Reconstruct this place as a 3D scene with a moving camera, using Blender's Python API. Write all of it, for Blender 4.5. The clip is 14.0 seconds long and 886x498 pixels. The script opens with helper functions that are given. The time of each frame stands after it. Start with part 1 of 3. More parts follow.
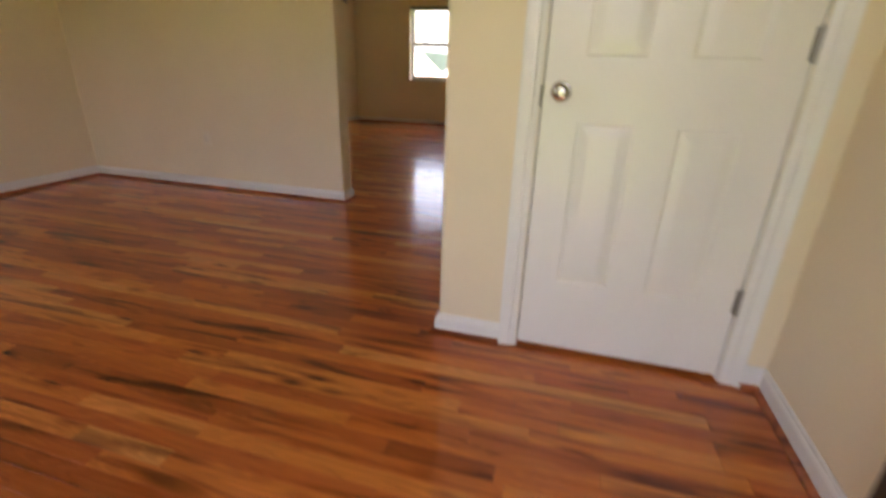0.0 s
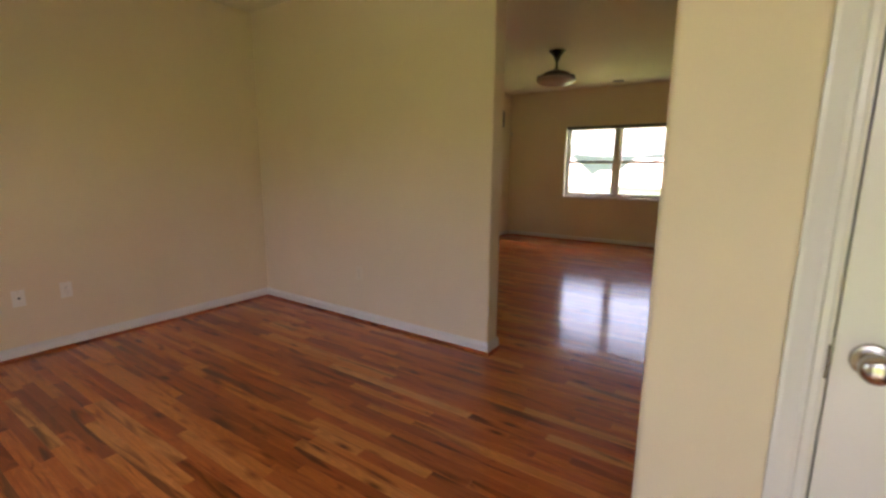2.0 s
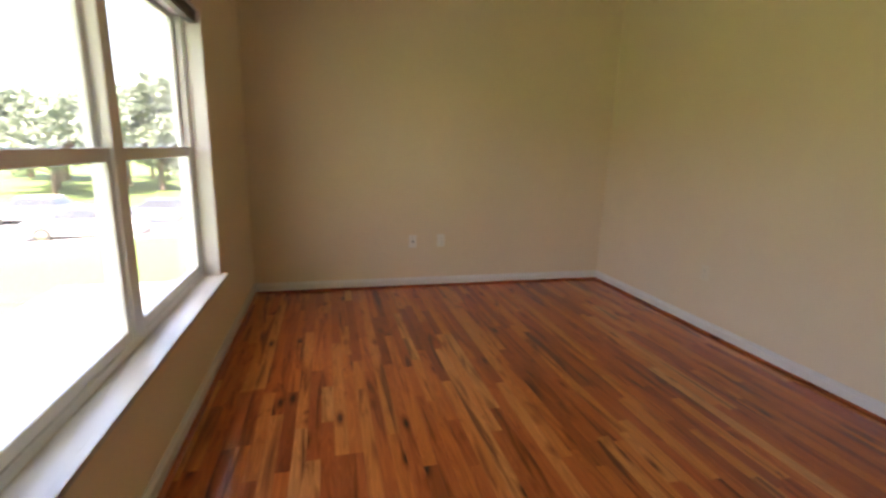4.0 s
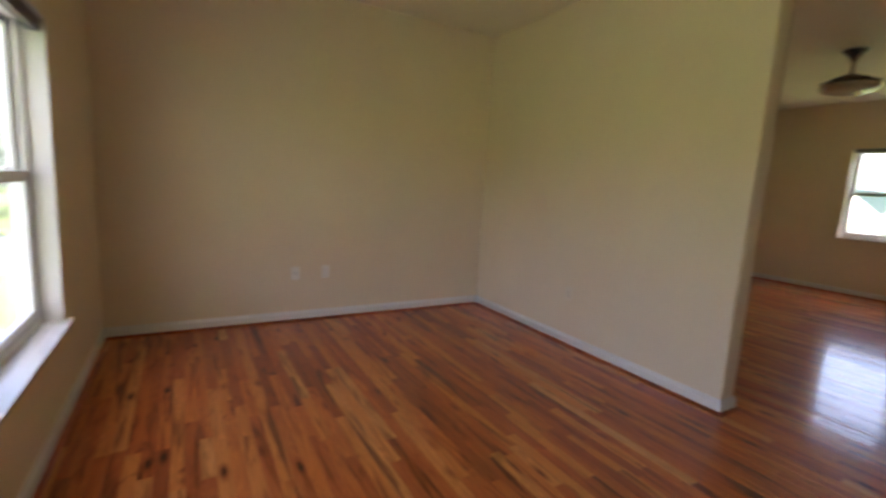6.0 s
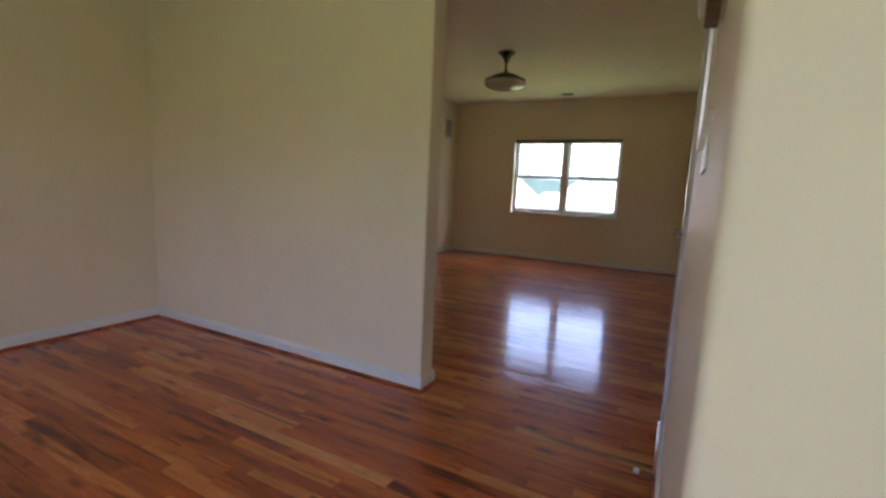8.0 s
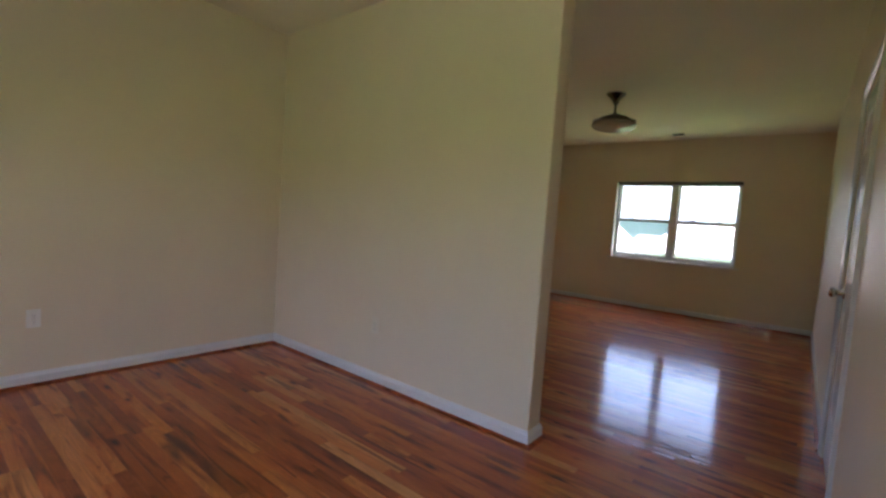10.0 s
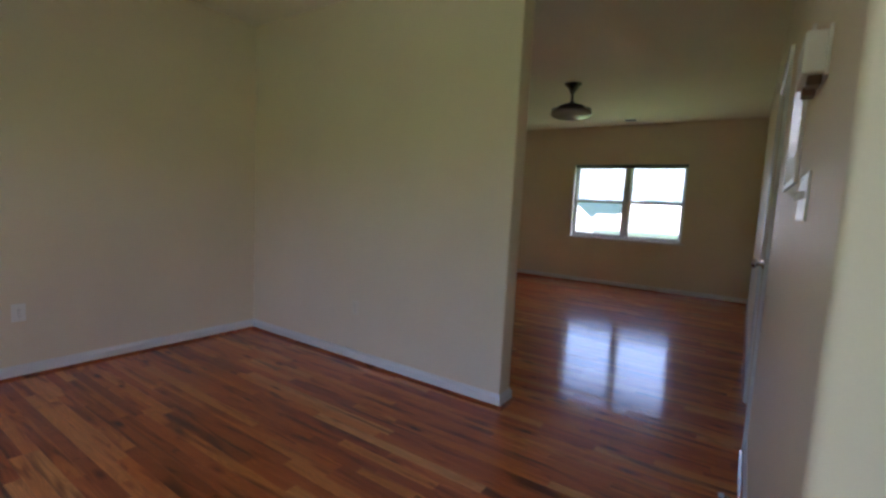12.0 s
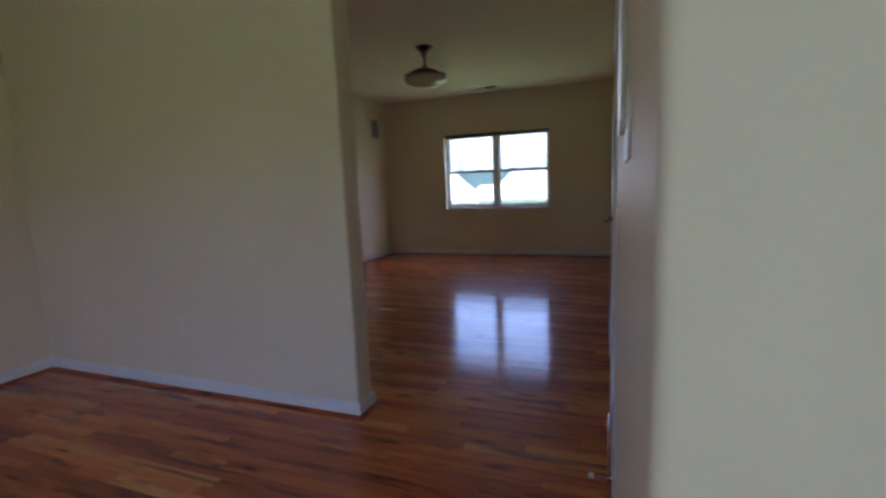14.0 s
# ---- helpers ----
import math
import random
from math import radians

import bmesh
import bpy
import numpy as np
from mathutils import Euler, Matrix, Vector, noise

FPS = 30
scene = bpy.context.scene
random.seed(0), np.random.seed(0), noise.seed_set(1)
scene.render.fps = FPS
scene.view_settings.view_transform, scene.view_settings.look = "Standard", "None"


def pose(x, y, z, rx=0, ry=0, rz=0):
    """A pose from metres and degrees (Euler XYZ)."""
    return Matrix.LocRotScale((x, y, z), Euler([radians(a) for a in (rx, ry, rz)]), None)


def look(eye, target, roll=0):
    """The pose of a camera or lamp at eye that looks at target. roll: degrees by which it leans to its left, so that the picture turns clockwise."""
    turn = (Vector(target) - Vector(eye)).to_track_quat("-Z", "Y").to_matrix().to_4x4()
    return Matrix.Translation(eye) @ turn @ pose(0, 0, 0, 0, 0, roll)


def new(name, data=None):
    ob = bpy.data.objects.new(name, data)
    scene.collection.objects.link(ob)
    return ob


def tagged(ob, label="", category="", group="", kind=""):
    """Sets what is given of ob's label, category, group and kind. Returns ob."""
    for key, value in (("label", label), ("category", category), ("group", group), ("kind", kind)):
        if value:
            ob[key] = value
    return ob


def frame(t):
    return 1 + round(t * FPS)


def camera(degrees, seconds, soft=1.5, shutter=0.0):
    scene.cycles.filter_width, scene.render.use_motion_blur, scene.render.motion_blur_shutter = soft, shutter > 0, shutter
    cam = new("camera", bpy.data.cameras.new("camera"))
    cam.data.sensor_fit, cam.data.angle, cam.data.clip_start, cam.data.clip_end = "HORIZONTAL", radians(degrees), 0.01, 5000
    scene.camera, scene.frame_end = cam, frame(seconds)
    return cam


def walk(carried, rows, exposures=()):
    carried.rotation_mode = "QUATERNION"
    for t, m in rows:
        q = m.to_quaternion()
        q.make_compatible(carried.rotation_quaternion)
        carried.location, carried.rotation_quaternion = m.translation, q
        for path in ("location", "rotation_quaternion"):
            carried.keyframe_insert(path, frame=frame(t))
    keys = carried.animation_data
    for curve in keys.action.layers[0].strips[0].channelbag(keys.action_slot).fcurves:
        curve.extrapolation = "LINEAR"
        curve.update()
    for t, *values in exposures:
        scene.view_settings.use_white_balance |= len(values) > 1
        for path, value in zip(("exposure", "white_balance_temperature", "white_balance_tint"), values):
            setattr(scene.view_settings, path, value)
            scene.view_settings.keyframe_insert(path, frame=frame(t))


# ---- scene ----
cam = camera(89.2, 14.0, 2.6, 0.5)
PATH = [
    (0, (1.730, -3.184, 1.031), (1.234, -1.395, 0.287), 1.77),
    (0.5, (1.615, -3.005, 1.169), (0.882, -1.237, 0.588), 2.30),
    (1, (1.535, -2.848, 1.252), (0.588, -1.149, 0.787), 1.15),
    (1.5, (1.503, -2.732, 1.281), (0.444, -1.079, 0.898), 0.54),
    (2, (1.453, -2.707, 1.321), (0.345, -1.081, 0.966), 0.51),
    (2.5, (1.373, -2.539, 1.275), (0.128, -1.015, 0.915), 0.36),
    (3, (1.337, -2.544, 1.263), (-0.179, -1.293, 0.891), 1.18),
    (3.5, (1.462, -2.616, 1.236), (-0.328, -1.796, 0.887), 1.59),
    (3.7, (1.309, -2.628, 1.239), (-0.530, -1.958, 0.829), 1.68),
    (4.75, (1.300, -2.620, 1.235), (-0.649, -2.346, 0.877), 2.00),
    (5.8, (1.320, -2.716, 1.257), (-0.475, -1.896, 0.935), 2.98),
    (6, (1.321, -2.717, 1.257), (-0.390, -1.722, 0.970), 3.30),
    (6.5, (1.242, -2.343, 1.238), (-0.187, -0.975, 0.941), 3.91),
    (7, (1.336, -2.290, 1.278), (0.231, -0.648, 0.988), 3.73),
    (7.2, (1.351, -2.258, 1.252), (0.317, -0.570, 0.970), 3.29),
    (8.25, (1.190, -2.150, 1.190), (0.275, -0.392, 0.919), 2.60),
    (9.3, (1.048, -2.100, 1.183), (-0.036, -0.437, 0.941), 2.35),
    (9.5, (1.087, -2.114, 1.201), (-0.061, -0.490, 0.989), 3.08),
    (10, (1.086, -2.218, 1.214), (-0.161, -0.659, 1.087), 4.08),
    (10.5, (1.038, -2.282, 1.226), (-0.204, -0.719, 1.107), 4.92),
    (11, (1.081, -2.362, 1.246), (-0.131, -0.777, 1.109), 4.77),
    (11.5, (1.180, -2.423, 1.240), (0.001, -0.814, 1.102), 3.69),
    (12, (1.174, -2.458, 1.242), (0.063, -0.806, 1.048), 2.97),
    (12.5, (1.225, -2.467, 1.307), (0.190, -0.780, 1.019), 1.99),
    (13, (1.277, -2.308, 1.268), (0.291, -0.597, 0.950), 0.73),
    (13.5, (1.292, -2.089, 1.229), (0.387, -0.322, 0.982), 0.30),
    (14, (1.251, -1.960, 1.216), (0.556, -0.105, 0.940), -2.27),
]
walk(cam, [(t, look(eye, target, roll)) for t, eye, target, roll in PATH],
     [(0, 3.52, 8300, 32), (1.5, 3.46, 8100, 33), (2.5, 3.50, 7700, 36), (3.5, 3.65, 7600, 27), (5.9, 3.5, 6900, 28), (7, 3.48, 6200, 31), (9.5, 3.42, 6100, 27), (11, 3.22, 5900, 25), (14, 2.85, 5350, 29)])

# ---- light ----
world = bpy.data.worlds.new("sky")
scene.world = world
world.use_nodes = True
wn = world.node_tree
sky = wn.nodes.new("ShaderNodeTexSky")
sky.sky_type, sky.sun_disc = "NISHITA", False
sky.sun_elevation, sky.sun_rotation = radians(61), radians(75)
sky.air_density, sky.dust_density, sky.ozone_density = 1.0, 4.0, 2.0
wn.nodes["Background"].inputs[1].default_value = 0.15
wn.links.new(sky.outputs[0], wn.nodes["Background"].inputs[0])
sun_data = bpy.data.lights.new("sun", "SUN")
sun_data.energy, sun_data.angle, sun_data.color = 4.8, radians(12), (1.0, 0.95, 0.88)
sun = new("sun", sun_data)
sun.matrix_world = look((20, 5.4, 37), (0, 0, 0))


# ---- materials ----
def node_mat(name):
    m = bpy.data.materials.new(name)
    m.use_nodes = True
    nt = m.node_tree
    return m, nt, nt.nodes["Principled BSDF"]


def add(nt, kind, **sets):
    n = nt.nodes.new(kind)
    for key, value in sets.items():
        n.inputs[key].default_value = value
    return n


def ramp(nt, source, stops):
    r = nt.nodes.new("ShaderNodeValToRGB")
    el = r.color_ramp.elements
    while len(el) < len(stops):
        el.new(0.5)
    for e, (at, col) in zip(el, stops):
        e.position, e.color = at, (*col, 1)
    nt.links.new(source, r.inputs[0])
    return r.outputs[0]


def mix(nt, kind, fac, a, b):
    n = nt.nodes.new("ShaderNodeMix")
    n.data_type, n.blend_type = "RGBA", kind
    for value, socket in ((fac, n.inputs[0]), (a, n.inputs[6]), (b, n.inputs[7])):
        if isinstance(value, bpy.types.NodeSocket):
            nt.links.new(value, socket)
        else:
            socket.default_value = value
    return n.outputs[2]


def surface(name, color, rough, metal=0.0, vary=0.06, scale=3.0, fine=120.0, bump=0.0, spec=0.5, coat=0.0):
    """A painted, stone, plastic or metal surface: two scales of colour variation, uneven gloss, fine relief."""
    m, nt, p = node_mat(name)
    pos = nt.nodes.new("ShaderNodeTexCoord").outputs["Object"]
    big = add(nt, "ShaderNodeTexNoise", Scale=scale, Detail=4.0, Roughness=0.6)
    small = add(nt, "ShaderNodeTexNoise", Scale=fine, Detail=3.0)
    nt.links.new(pos, big.inputs["Vector"])
    nt.links.new(pos, small.inputs["Vector"])
    lo = tuple(c * (1 - vary) for c in color)
    hi = tuple(min(1, c * (1 + vary)) for c in color)
    a = ramp(nt, big.outputs["Fac"], [(0.3, lo), (0.7, hi)])
    b = ramp(nt, small.outputs["Fac"], [(0.3, (1 - vary * 0.6,) * 3), (0.7, (1, 1, 1))])
    nt.links.new(mix(nt, "MULTIPLY", 1.0, a, b), p.inputs["Base Color"])
    r = nt.nodes.new("ShaderNodeMapRange")
    r.inputs[3].default_value, r.inputs[4].default_value = rough * 0.85, min(1, rough * 1.15)
    nt.links.new(big.outputs["Fac"], r.inputs[0])
    nt.links.new(r.outputs[0], p.inputs["Roughness"])
    p.inputs["Metallic"].default_value = metal
    p.inputs["Specular IOR Level"].default_value = spec
    p.inputs["Coat Weight"].default_value = coat
    if bump:
        bm_ = add(nt, "ShaderNodeBump", Strength=bump, Distance=0.002)
        nt.links.new(small.outputs["Fac"], bm_.inputs["Height"])
        nt.links.new(bm_.outputs[0], p.inputs["Normal"])
    return m


def plank_wood(name, island, stain=None):
    """Glossy stained hardwood; each board takes its own tone, grain and streaks."""
    m, nt, p = node_mat(name)
    if island:
        rnd = nt.nodes.new("ShaderNodeNewGeometry").outputs["Random Per Island"]
        pos = nt.nodes.new("ShaderNodeTexCoord").outputs["Object"]
    else:
        rnd = nt.nodes.new("ShaderNodeObjectInfo").outputs["Random"]
        pos = nt.nodes.new("ShaderNodeTexCoord").outputs["Object"]
    shift = nt.nodes.new("ShaderNodeVectorMath")
    shift.operation = "MULTIPLY"
    comb = nt.nodes.new("ShaderNodeCombineXYZ")
    for s in comb.inputs:
        nt.links.new(rnd, s)
    nt.links.new(comb.outputs[0], shift.inputs[0])
    shift.inputs[1].default_value = (61.0, 37.0, 17.0)
    where = nt.nodes.new("ShaderNodeVectorMath")
    where.operation = "ADD"
    nt.links.new(pos, where.inputs[0])
    nt.links.new(shift.outputs[0], where.inputs[1])

    def stretched(sx, sy, detail, rough, twist=0.6):
        mp = nt.nodes.new("ShaderNodeMapping")
        mp.inputs["Scale"].default_value = (sx, sy, sy)
        nt.links.new(where.outputs[0], mp.inputs[0])
        n = add(nt, "ShaderNodeTexNoise", Scale=1.0, Detail=detail, Roughness=rough, Distortion=twist)
        nt.links.new(mp.outputs[0], n.inputs["Vector"])
        return n.outputs["Fac"]
    grain = stretched(3.0, 110.0, 6.0, 0.65)
    streak = stretched(1.1, 13.0, 2.0, 0.5, 1.3)
    blotch = stretched(3.6, 11.0, 2.5, 0.55, 1.6)
    warp = stretched(2.2, 24.0, 0.0, 0.5)
    ring = nt.nodes.new("ShaderNodeMath")
    ring.operation, ring.inputs[1].default_value = "MULTIPLY", 46.0
    nt.links.new(warp, ring.inputs[0])
    wave = nt.nodes.new("ShaderNodeMath")
    wave.operation = "SINE"
    nt.links.new(ring.outputs[0], wave.inputs[0])
    mp = nt.nodes.new("ShaderNodeMapping")
    mp.inputs["Scale"].default_value = (2.6, 8.0, 8.0)
    nt.links.new(where.outputs[0], mp.inputs[0])
    cell = add(nt, "ShaderNodeTexVoronoi", Scale=1.0)
    nt.links.new(mp.outputs[0], cell.inputs["Vector"])
    if stain is None:
        tone = ramp(nt, rnd, [(0.0, (0.33, 0.068, 0.016)), (0.12, (0.44, 0.095, 0.021)), (0.32, (0.54, 0.122, 0.027)),
                              (0.62, (0.64, 0.158, 0.033)), (0.84, (0.71, 0.215, 0.052)), (1.0, (0.76, 0.310, 0.098))])
    else:
        tone = ramp(nt, rnd, [(0.0, stain), (1.0, stain)])
    col = mix(nt, "MULTIPLY", 0.42, tone, ramp(nt, grain, [(0.3, (0.55, 0.46, 0.42)), (0.52, (0.95, 0.94, 0.92)), (0.75, (1.1, 1.08, 1.05))]))
    col = mix(nt, "MULTIPLY", 0.22, col, ramp(nt, wave.outputs[0], [(0.0, (0.5, 0.4, 0.35)), (0.6, (1, 1, 1)), (1.0, (1.1, 1.1, 1.1))]))
    col = mix(nt, "MULTIPLY", 0.86, col, ramp(nt, streak, [(0.31, (0.22, 0.16, 0.13)), (0.40, (0.66, 0.58, 0.53)), (0.47, (1, 1, 1)), (0.75, (1.1, 1.18, 1.2))]))
    col = mix(nt, "MULTIPLY", 0.8, col, ramp(nt, blotch, [(0.25, (0.42, 0.33, 0.28)), (0.36, (0.95, 0.93, 0.9)), (0.6, (1.05, 1.08, 1.08))]))
    col = mix(nt, "MULTIPLY", 1.0, col, ramp(nt, cell.outputs["Distance"], [(0.055, (0.14, 0.09, 0.07)), (0.13, (0.66, 0.56, 0.50)), (0.22, (1, 1, 1))]))
    nt.links.new(col, p.inputs["Base Color"])
    r = nt.nodes.new("ShaderNodeMapRange")
    r.inputs[3].default_value, r.inputs[4].default_value = 0.07, 0.15
    nt.links.new(streak, r.inputs[0])
    nt.links.new(r.outputs[0], p.inputs["Coat Roughness"])
    p.inputs["Coat Weight"].default_value, p.inputs["Coat IOR"].default_value = 0.97, 1.50
    p.inputs["Roughness"].default_value = 0.42
    p.inputs["Specular IOR Level"].default_value = 0.10
    b = add(nt, "ShaderNodeBump", Strength=0.05, Distance=0.001)
    nt.links.new(grain, b.inputs["Height"])
    nt.links.new(b.outputs[0], p.inputs["Normal"])
    nt.links.new(b.outputs[0], p.inputs["Coat Normal"])
    return m


WALL = surface("cream_wall_paint", (0.80, 0.675, 0.485), 0.50, vary=0.035, scale=1.3, fine=170, bump=0.10, spec=0.35)
CEIL = surface("flat_ceiling_paint", (0.88, 0.79, 0.65), 0.9, vary=0.03, scale=1.0, fine=90, bump=0.25, spec=0.2)
TRIM = surface("white_gloss_paint", (0.80, 0.78, 0.74), 0.20, vary=0.03, scale=4, fine=80, bump=0.03)
DOORP = surface("white_door_paint", (0.80, 0.77, 0.72), 0.21, vary=0.03, scale=2.5, fine=140, bump=0.05)
VINYL = surface("white_vinyl", (0.82, 0.82, 0.80), 0.35, vary=0.02, scale=5, fine=60)
PLATE = surface("white_plastic", (0.84, 0.80, 0.72), 0.3, vary=0.02, scale=12, fine=90)
SLOT = surface("dark_slot", (0.02, 0.02, 0.02), 0.6, vary=0.2)
NICKEL = surface("satin_nickel", (0.56, 0.52, 0.46), 0.24, metal=1.0, vary=0.06, scale=20, fine=300)
HINGE = surface("worn_nickel", (0.34, 0.32, 0.29), 0.38, metal=1.0, vary=0.1, scale=20)
BRONZE = surface("dark_bronze", (0.085, 0.065, 0.05), 0.32, metal=0.7, vary=0.15, scale=9, fine=150)
CANOPY = surface("brushed_dark_nickel", (0.20, 0.165, 0.135), 0.26, metal=0.9, vary=0.1, scale=14)
VENT = surface("grey_vent_paint", (0.30, 0.29, 0.27), 0.45, vary=0.06)
CHROME = surface("polished_nickel", (0.75, 0.72, 0.68), 0.12, metal=1.0, vary=0.03)
BOWL = surface("frosted_acrylic", (0.50, 0.43, 0.37), 0.24, vary=0.04, scale=6)
IVORY = surface("ivory_plastic", (0.79, 0.69, 0.52), 0.35, vary=0.02, scale=12, fine=90)
BLIND = surface("dark_taupe_blind", (0.13, 0.12, 0.105), 0.5, vary=0.12, scale=8, fine=90)
CORD = surface("grey_cord", (0.05, 0.05, 0.05), 0.8, vary=0.1)
BLACKD = surface("black_door_paint", (0.012, 0.012, 0.013), 0.35, vary=0.2, scale=6)
CURTAIN = surface("curtained_glass", (0.42, 0.44, 0.45), 0.12, vary=0.1)
BRASS = surface("aged_brass", (0.35, 0.24, 0.11), 0.35, metal=1.0, vary=0.12, scale=20)
RUBBER = surface("white_rubber", (0.78, 0.77, 0.74), 0.55, vary=0.03)
WOODB = surface("brown_wood_block", (0.17, 0.085, 0.045), 0.5, vary=0.2, scale=14)
PLANK = plank_wood("stained_hardwood_board", False)
PLANKS = plank_wood("stained_hardwood_boards", True)
SHOE = plank_wood("stained_shoe_moulding", True, (0.42, 0.098, 0.027))
SUBFLOOR = surface("dark_floor_joint", (0.05, 0.025, 0.015), 0.8, vary=0.2)
CONCRETE = surface("pale_concrete", (0.50, 0.49, 0.46), 0.85, vary=0.12, scale=1.2, fine=60, bump=0.3)
ASPHALT = surface("asphalt", (0.075, 0.075, 0.078), 0.85, vary=0.2, scale=0.8, fine=80, bump=0.3)
SIDING = surface("pale_siding", (0.70, 0.70, 0.68), 0.6, vary=0.05, scale=0.4, fine=20)
SHINGLE = surface("pale_grey_shingle", (0.42, 0.40, 0.38), 0.85, vary=0.15, scale=0.6, fine=9, bump=0.4)
# woodland green paled to blue-grey: the haze of distance is in the colour
HAZE = surface("haze_tinted_woodland", (0.155, 0.205, 0.215), 0.95, vary=0.18, scale=0.12, fine=0.9)
BARK = surface("bark", (0.11, 0.08, 0.055), 0.9, vary=0.3, scale=6, fine=40, bump=0.8)
SILVER = surface("silver_car_paint", (0.46, 0.47, 0.49), 0.28, metal=0.6, vary=0.03, coat=0.7)
BLUECAR = surface("blue_car_paint", (0.13, 0.17, 0.24), 0.28, metal=0.4, vary=0.03, coat=0.7)
WHITECAR = surface("white_car_paint", (0.75, 0.75, 0.74), 0.3, vary=0.02, coat=0.7)
TYRE = surface("tyre_rubber", (0.02, 0.02, 0.02), 0.8, vary=0.2)
CARGLASS = surface("dark_car_glass", (0.02, 0.025, 0.03), 0.06, vary=0.1, spec=0.8)


def grass_mat():
    m, nt, p = node_mat("lawn")
    pos = nt.nodes.new("ShaderNodeTexCoord").outputs["Object"]
    big = add(nt, "ShaderNodeTexNoise", Scale=0.35, Detail=5.0)
    fine = add(nt, "ShaderNodeTexNoise", Scale=35.0, Detail=4.0)
    nt.links.new(pos, big.inputs["Vector"])
    nt.links.new(pos, fine.inputs["Vector"])
    c = mix(nt, "MULTIPLY", 1.0, ramp(nt, big.outputs["Fac"], [(0.3, (0.066, 0.122, 0.027)), (0.7, (0.098, 0.165, 0.040))]),
            ramp(nt, fine.outputs["Fac"], [(0.3, (0.6, 0.65, 0.5)), (0.7, (1.1, 1.1, 1.0))]))
    nt.links.new(c, p.inputs["Base Color"])
    p.inputs["Roughness"].default_value = 0.9
    b = add(nt, "ShaderNodeBump", Strength=0.6, Distance=0.03)
    nt.links.new(fine.outputs["Fac"], b.inputs["Height"])
    nt.links.new(b.outputs[0], p.inputs["Normal"])
    return m


def leaf_mat(name, lo, hi):
    m, nt, p = node_mat(name)
    rnd = nt.nodes.new("ShaderNodeNewGeometry").outputs["Random Per Island"]
    nt.links.new(ramp(nt, rnd, [(0.0, lo), (1.0, hi)]), p.inputs["Base Color"])
    p.inputs["Roughness"].default_value = 0.6
    p.inputs["Transmission Weight"].default_value = 0.0
    return m


def pane_glass():
    m, nt, p = node_mat("window_glass")
    nt.nodes.remove(p)
    clear = add(nt, "ShaderNodeBsdfTransparent", Color=(0.97, 0.98, 0.975, 1))
    gloss = add(nt, "ShaderNodeBsdfGlossy", Color=(1, 1, 1, 1), Roughness=0.02)
    facing = nt.nodes.new("ShaderNodeLayerWeight")
    power = nt.nodes.new("ShaderNodeMath")
    power.operation, power.inputs[1].default_value = "POWER", 4.0
    nt.links.new(facing.outputs["Facing"], power.inputs[0])
    fres = nt.nodes.new("ShaderNodeMapRange")
    fres.inputs[3].default_value, fres.inputs[4].default_value = 0.03, 0.6
    nt.links.new(power.outputs[0], fres.inputs[0])
    mx = nt.nodes.new("ShaderNodeMixShader")
    nt.links.new(fres.outputs[0], mx.inputs[0])
    nt.links.new(clear.outputs[0], mx.inputs[1])
    nt.links.new(gloss.outputs[0], mx.inputs[2])
    # a little translucent white washes out the view, standing in for glare
    veil = add(nt, "ShaderNodeBsdfTranslucent", Color=(0.9, 0.93, 0.92, 1))
    veiled = nt.nodes.new("ShaderNodeMixShader")
    veiled.inputs[0].default_value = 0.022
    nt.links.new(mx.outputs[0], veiled.inputs[1])
    nt.links.new(veil.outputs[0], veiled.inputs[2])
    nt.links.new(veiled.outputs[0], nt.nodes["Material Output"].inputs[0])
    return m


GRASS = grass_mat()
LEAF = leaf_mat("green_leaves", (0.06, 0.10, 0.035), (0.12, 0.18, 0.07))
# LEAF greyed and lightened for far trees, haze painted into the leaf colour
HAZYLEAF = leaf_mat("haze_paled_leaves", (0.085, 0.12, 0.08), (0.13, 0.175, 0.12))
GLASS = pane_glass()


# ---- building helpers ----
def mesh_of(bm, name, mat, smooth=False):
    me = bpy.data.meshes.new(name)
    bmesh.ops.recalc_face_normals(bm, faces=bm.faces)
    bm.to_mesh(me)
    bm.free()
    me.materials.append(mat)
    if smooth:
        me.polygons.foreach_set("use_smooth", [True] * len(me.polygons))
        me.set_sharp_from_angle(angle=radians(35))
    return me


def part(name, bm, mat, parent=None, label="", smooth=False):
    ob = new(name, mesh_of(bm, name, mat, smooth))
    if parent is not None:
        ob.parent = parent
    return tagged(ob, label)


def thing(name, m, label, category, group="", kind=""):
    ob = new(name)
    ob.empty_display_size = 0.05
    ob.matrix_world = m
    return tagged(ob, label, category, group, kind)


def box(bm, lo, hi, bevel=0.0, seg=2):
    r = bmesh.ops.create_cube(bm, size=1.0)
    c = [(a + b) / 2 for a, b in zip(lo, hi)]
    s = [b - a for a, b in zip(lo, hi)]
    bmesh.ops.transform(bm, matrix=Matrix.LocRotScale(c, None, s), verts=r["verts"])
    if bevel:
        ed = list({e for v in r["verts"] for e in v.link_edges})
        bmesh.ops.bevel(bm, geom=ed, offset=bevel, segments=seg, profile=0.6, affect="EDGES")
    return bm


def boxes(*items, bevel=0.0):
    bm = bmesh.new()
    for lo, hi in items:
        box(bm, lo, hi, bevel)
    return bm


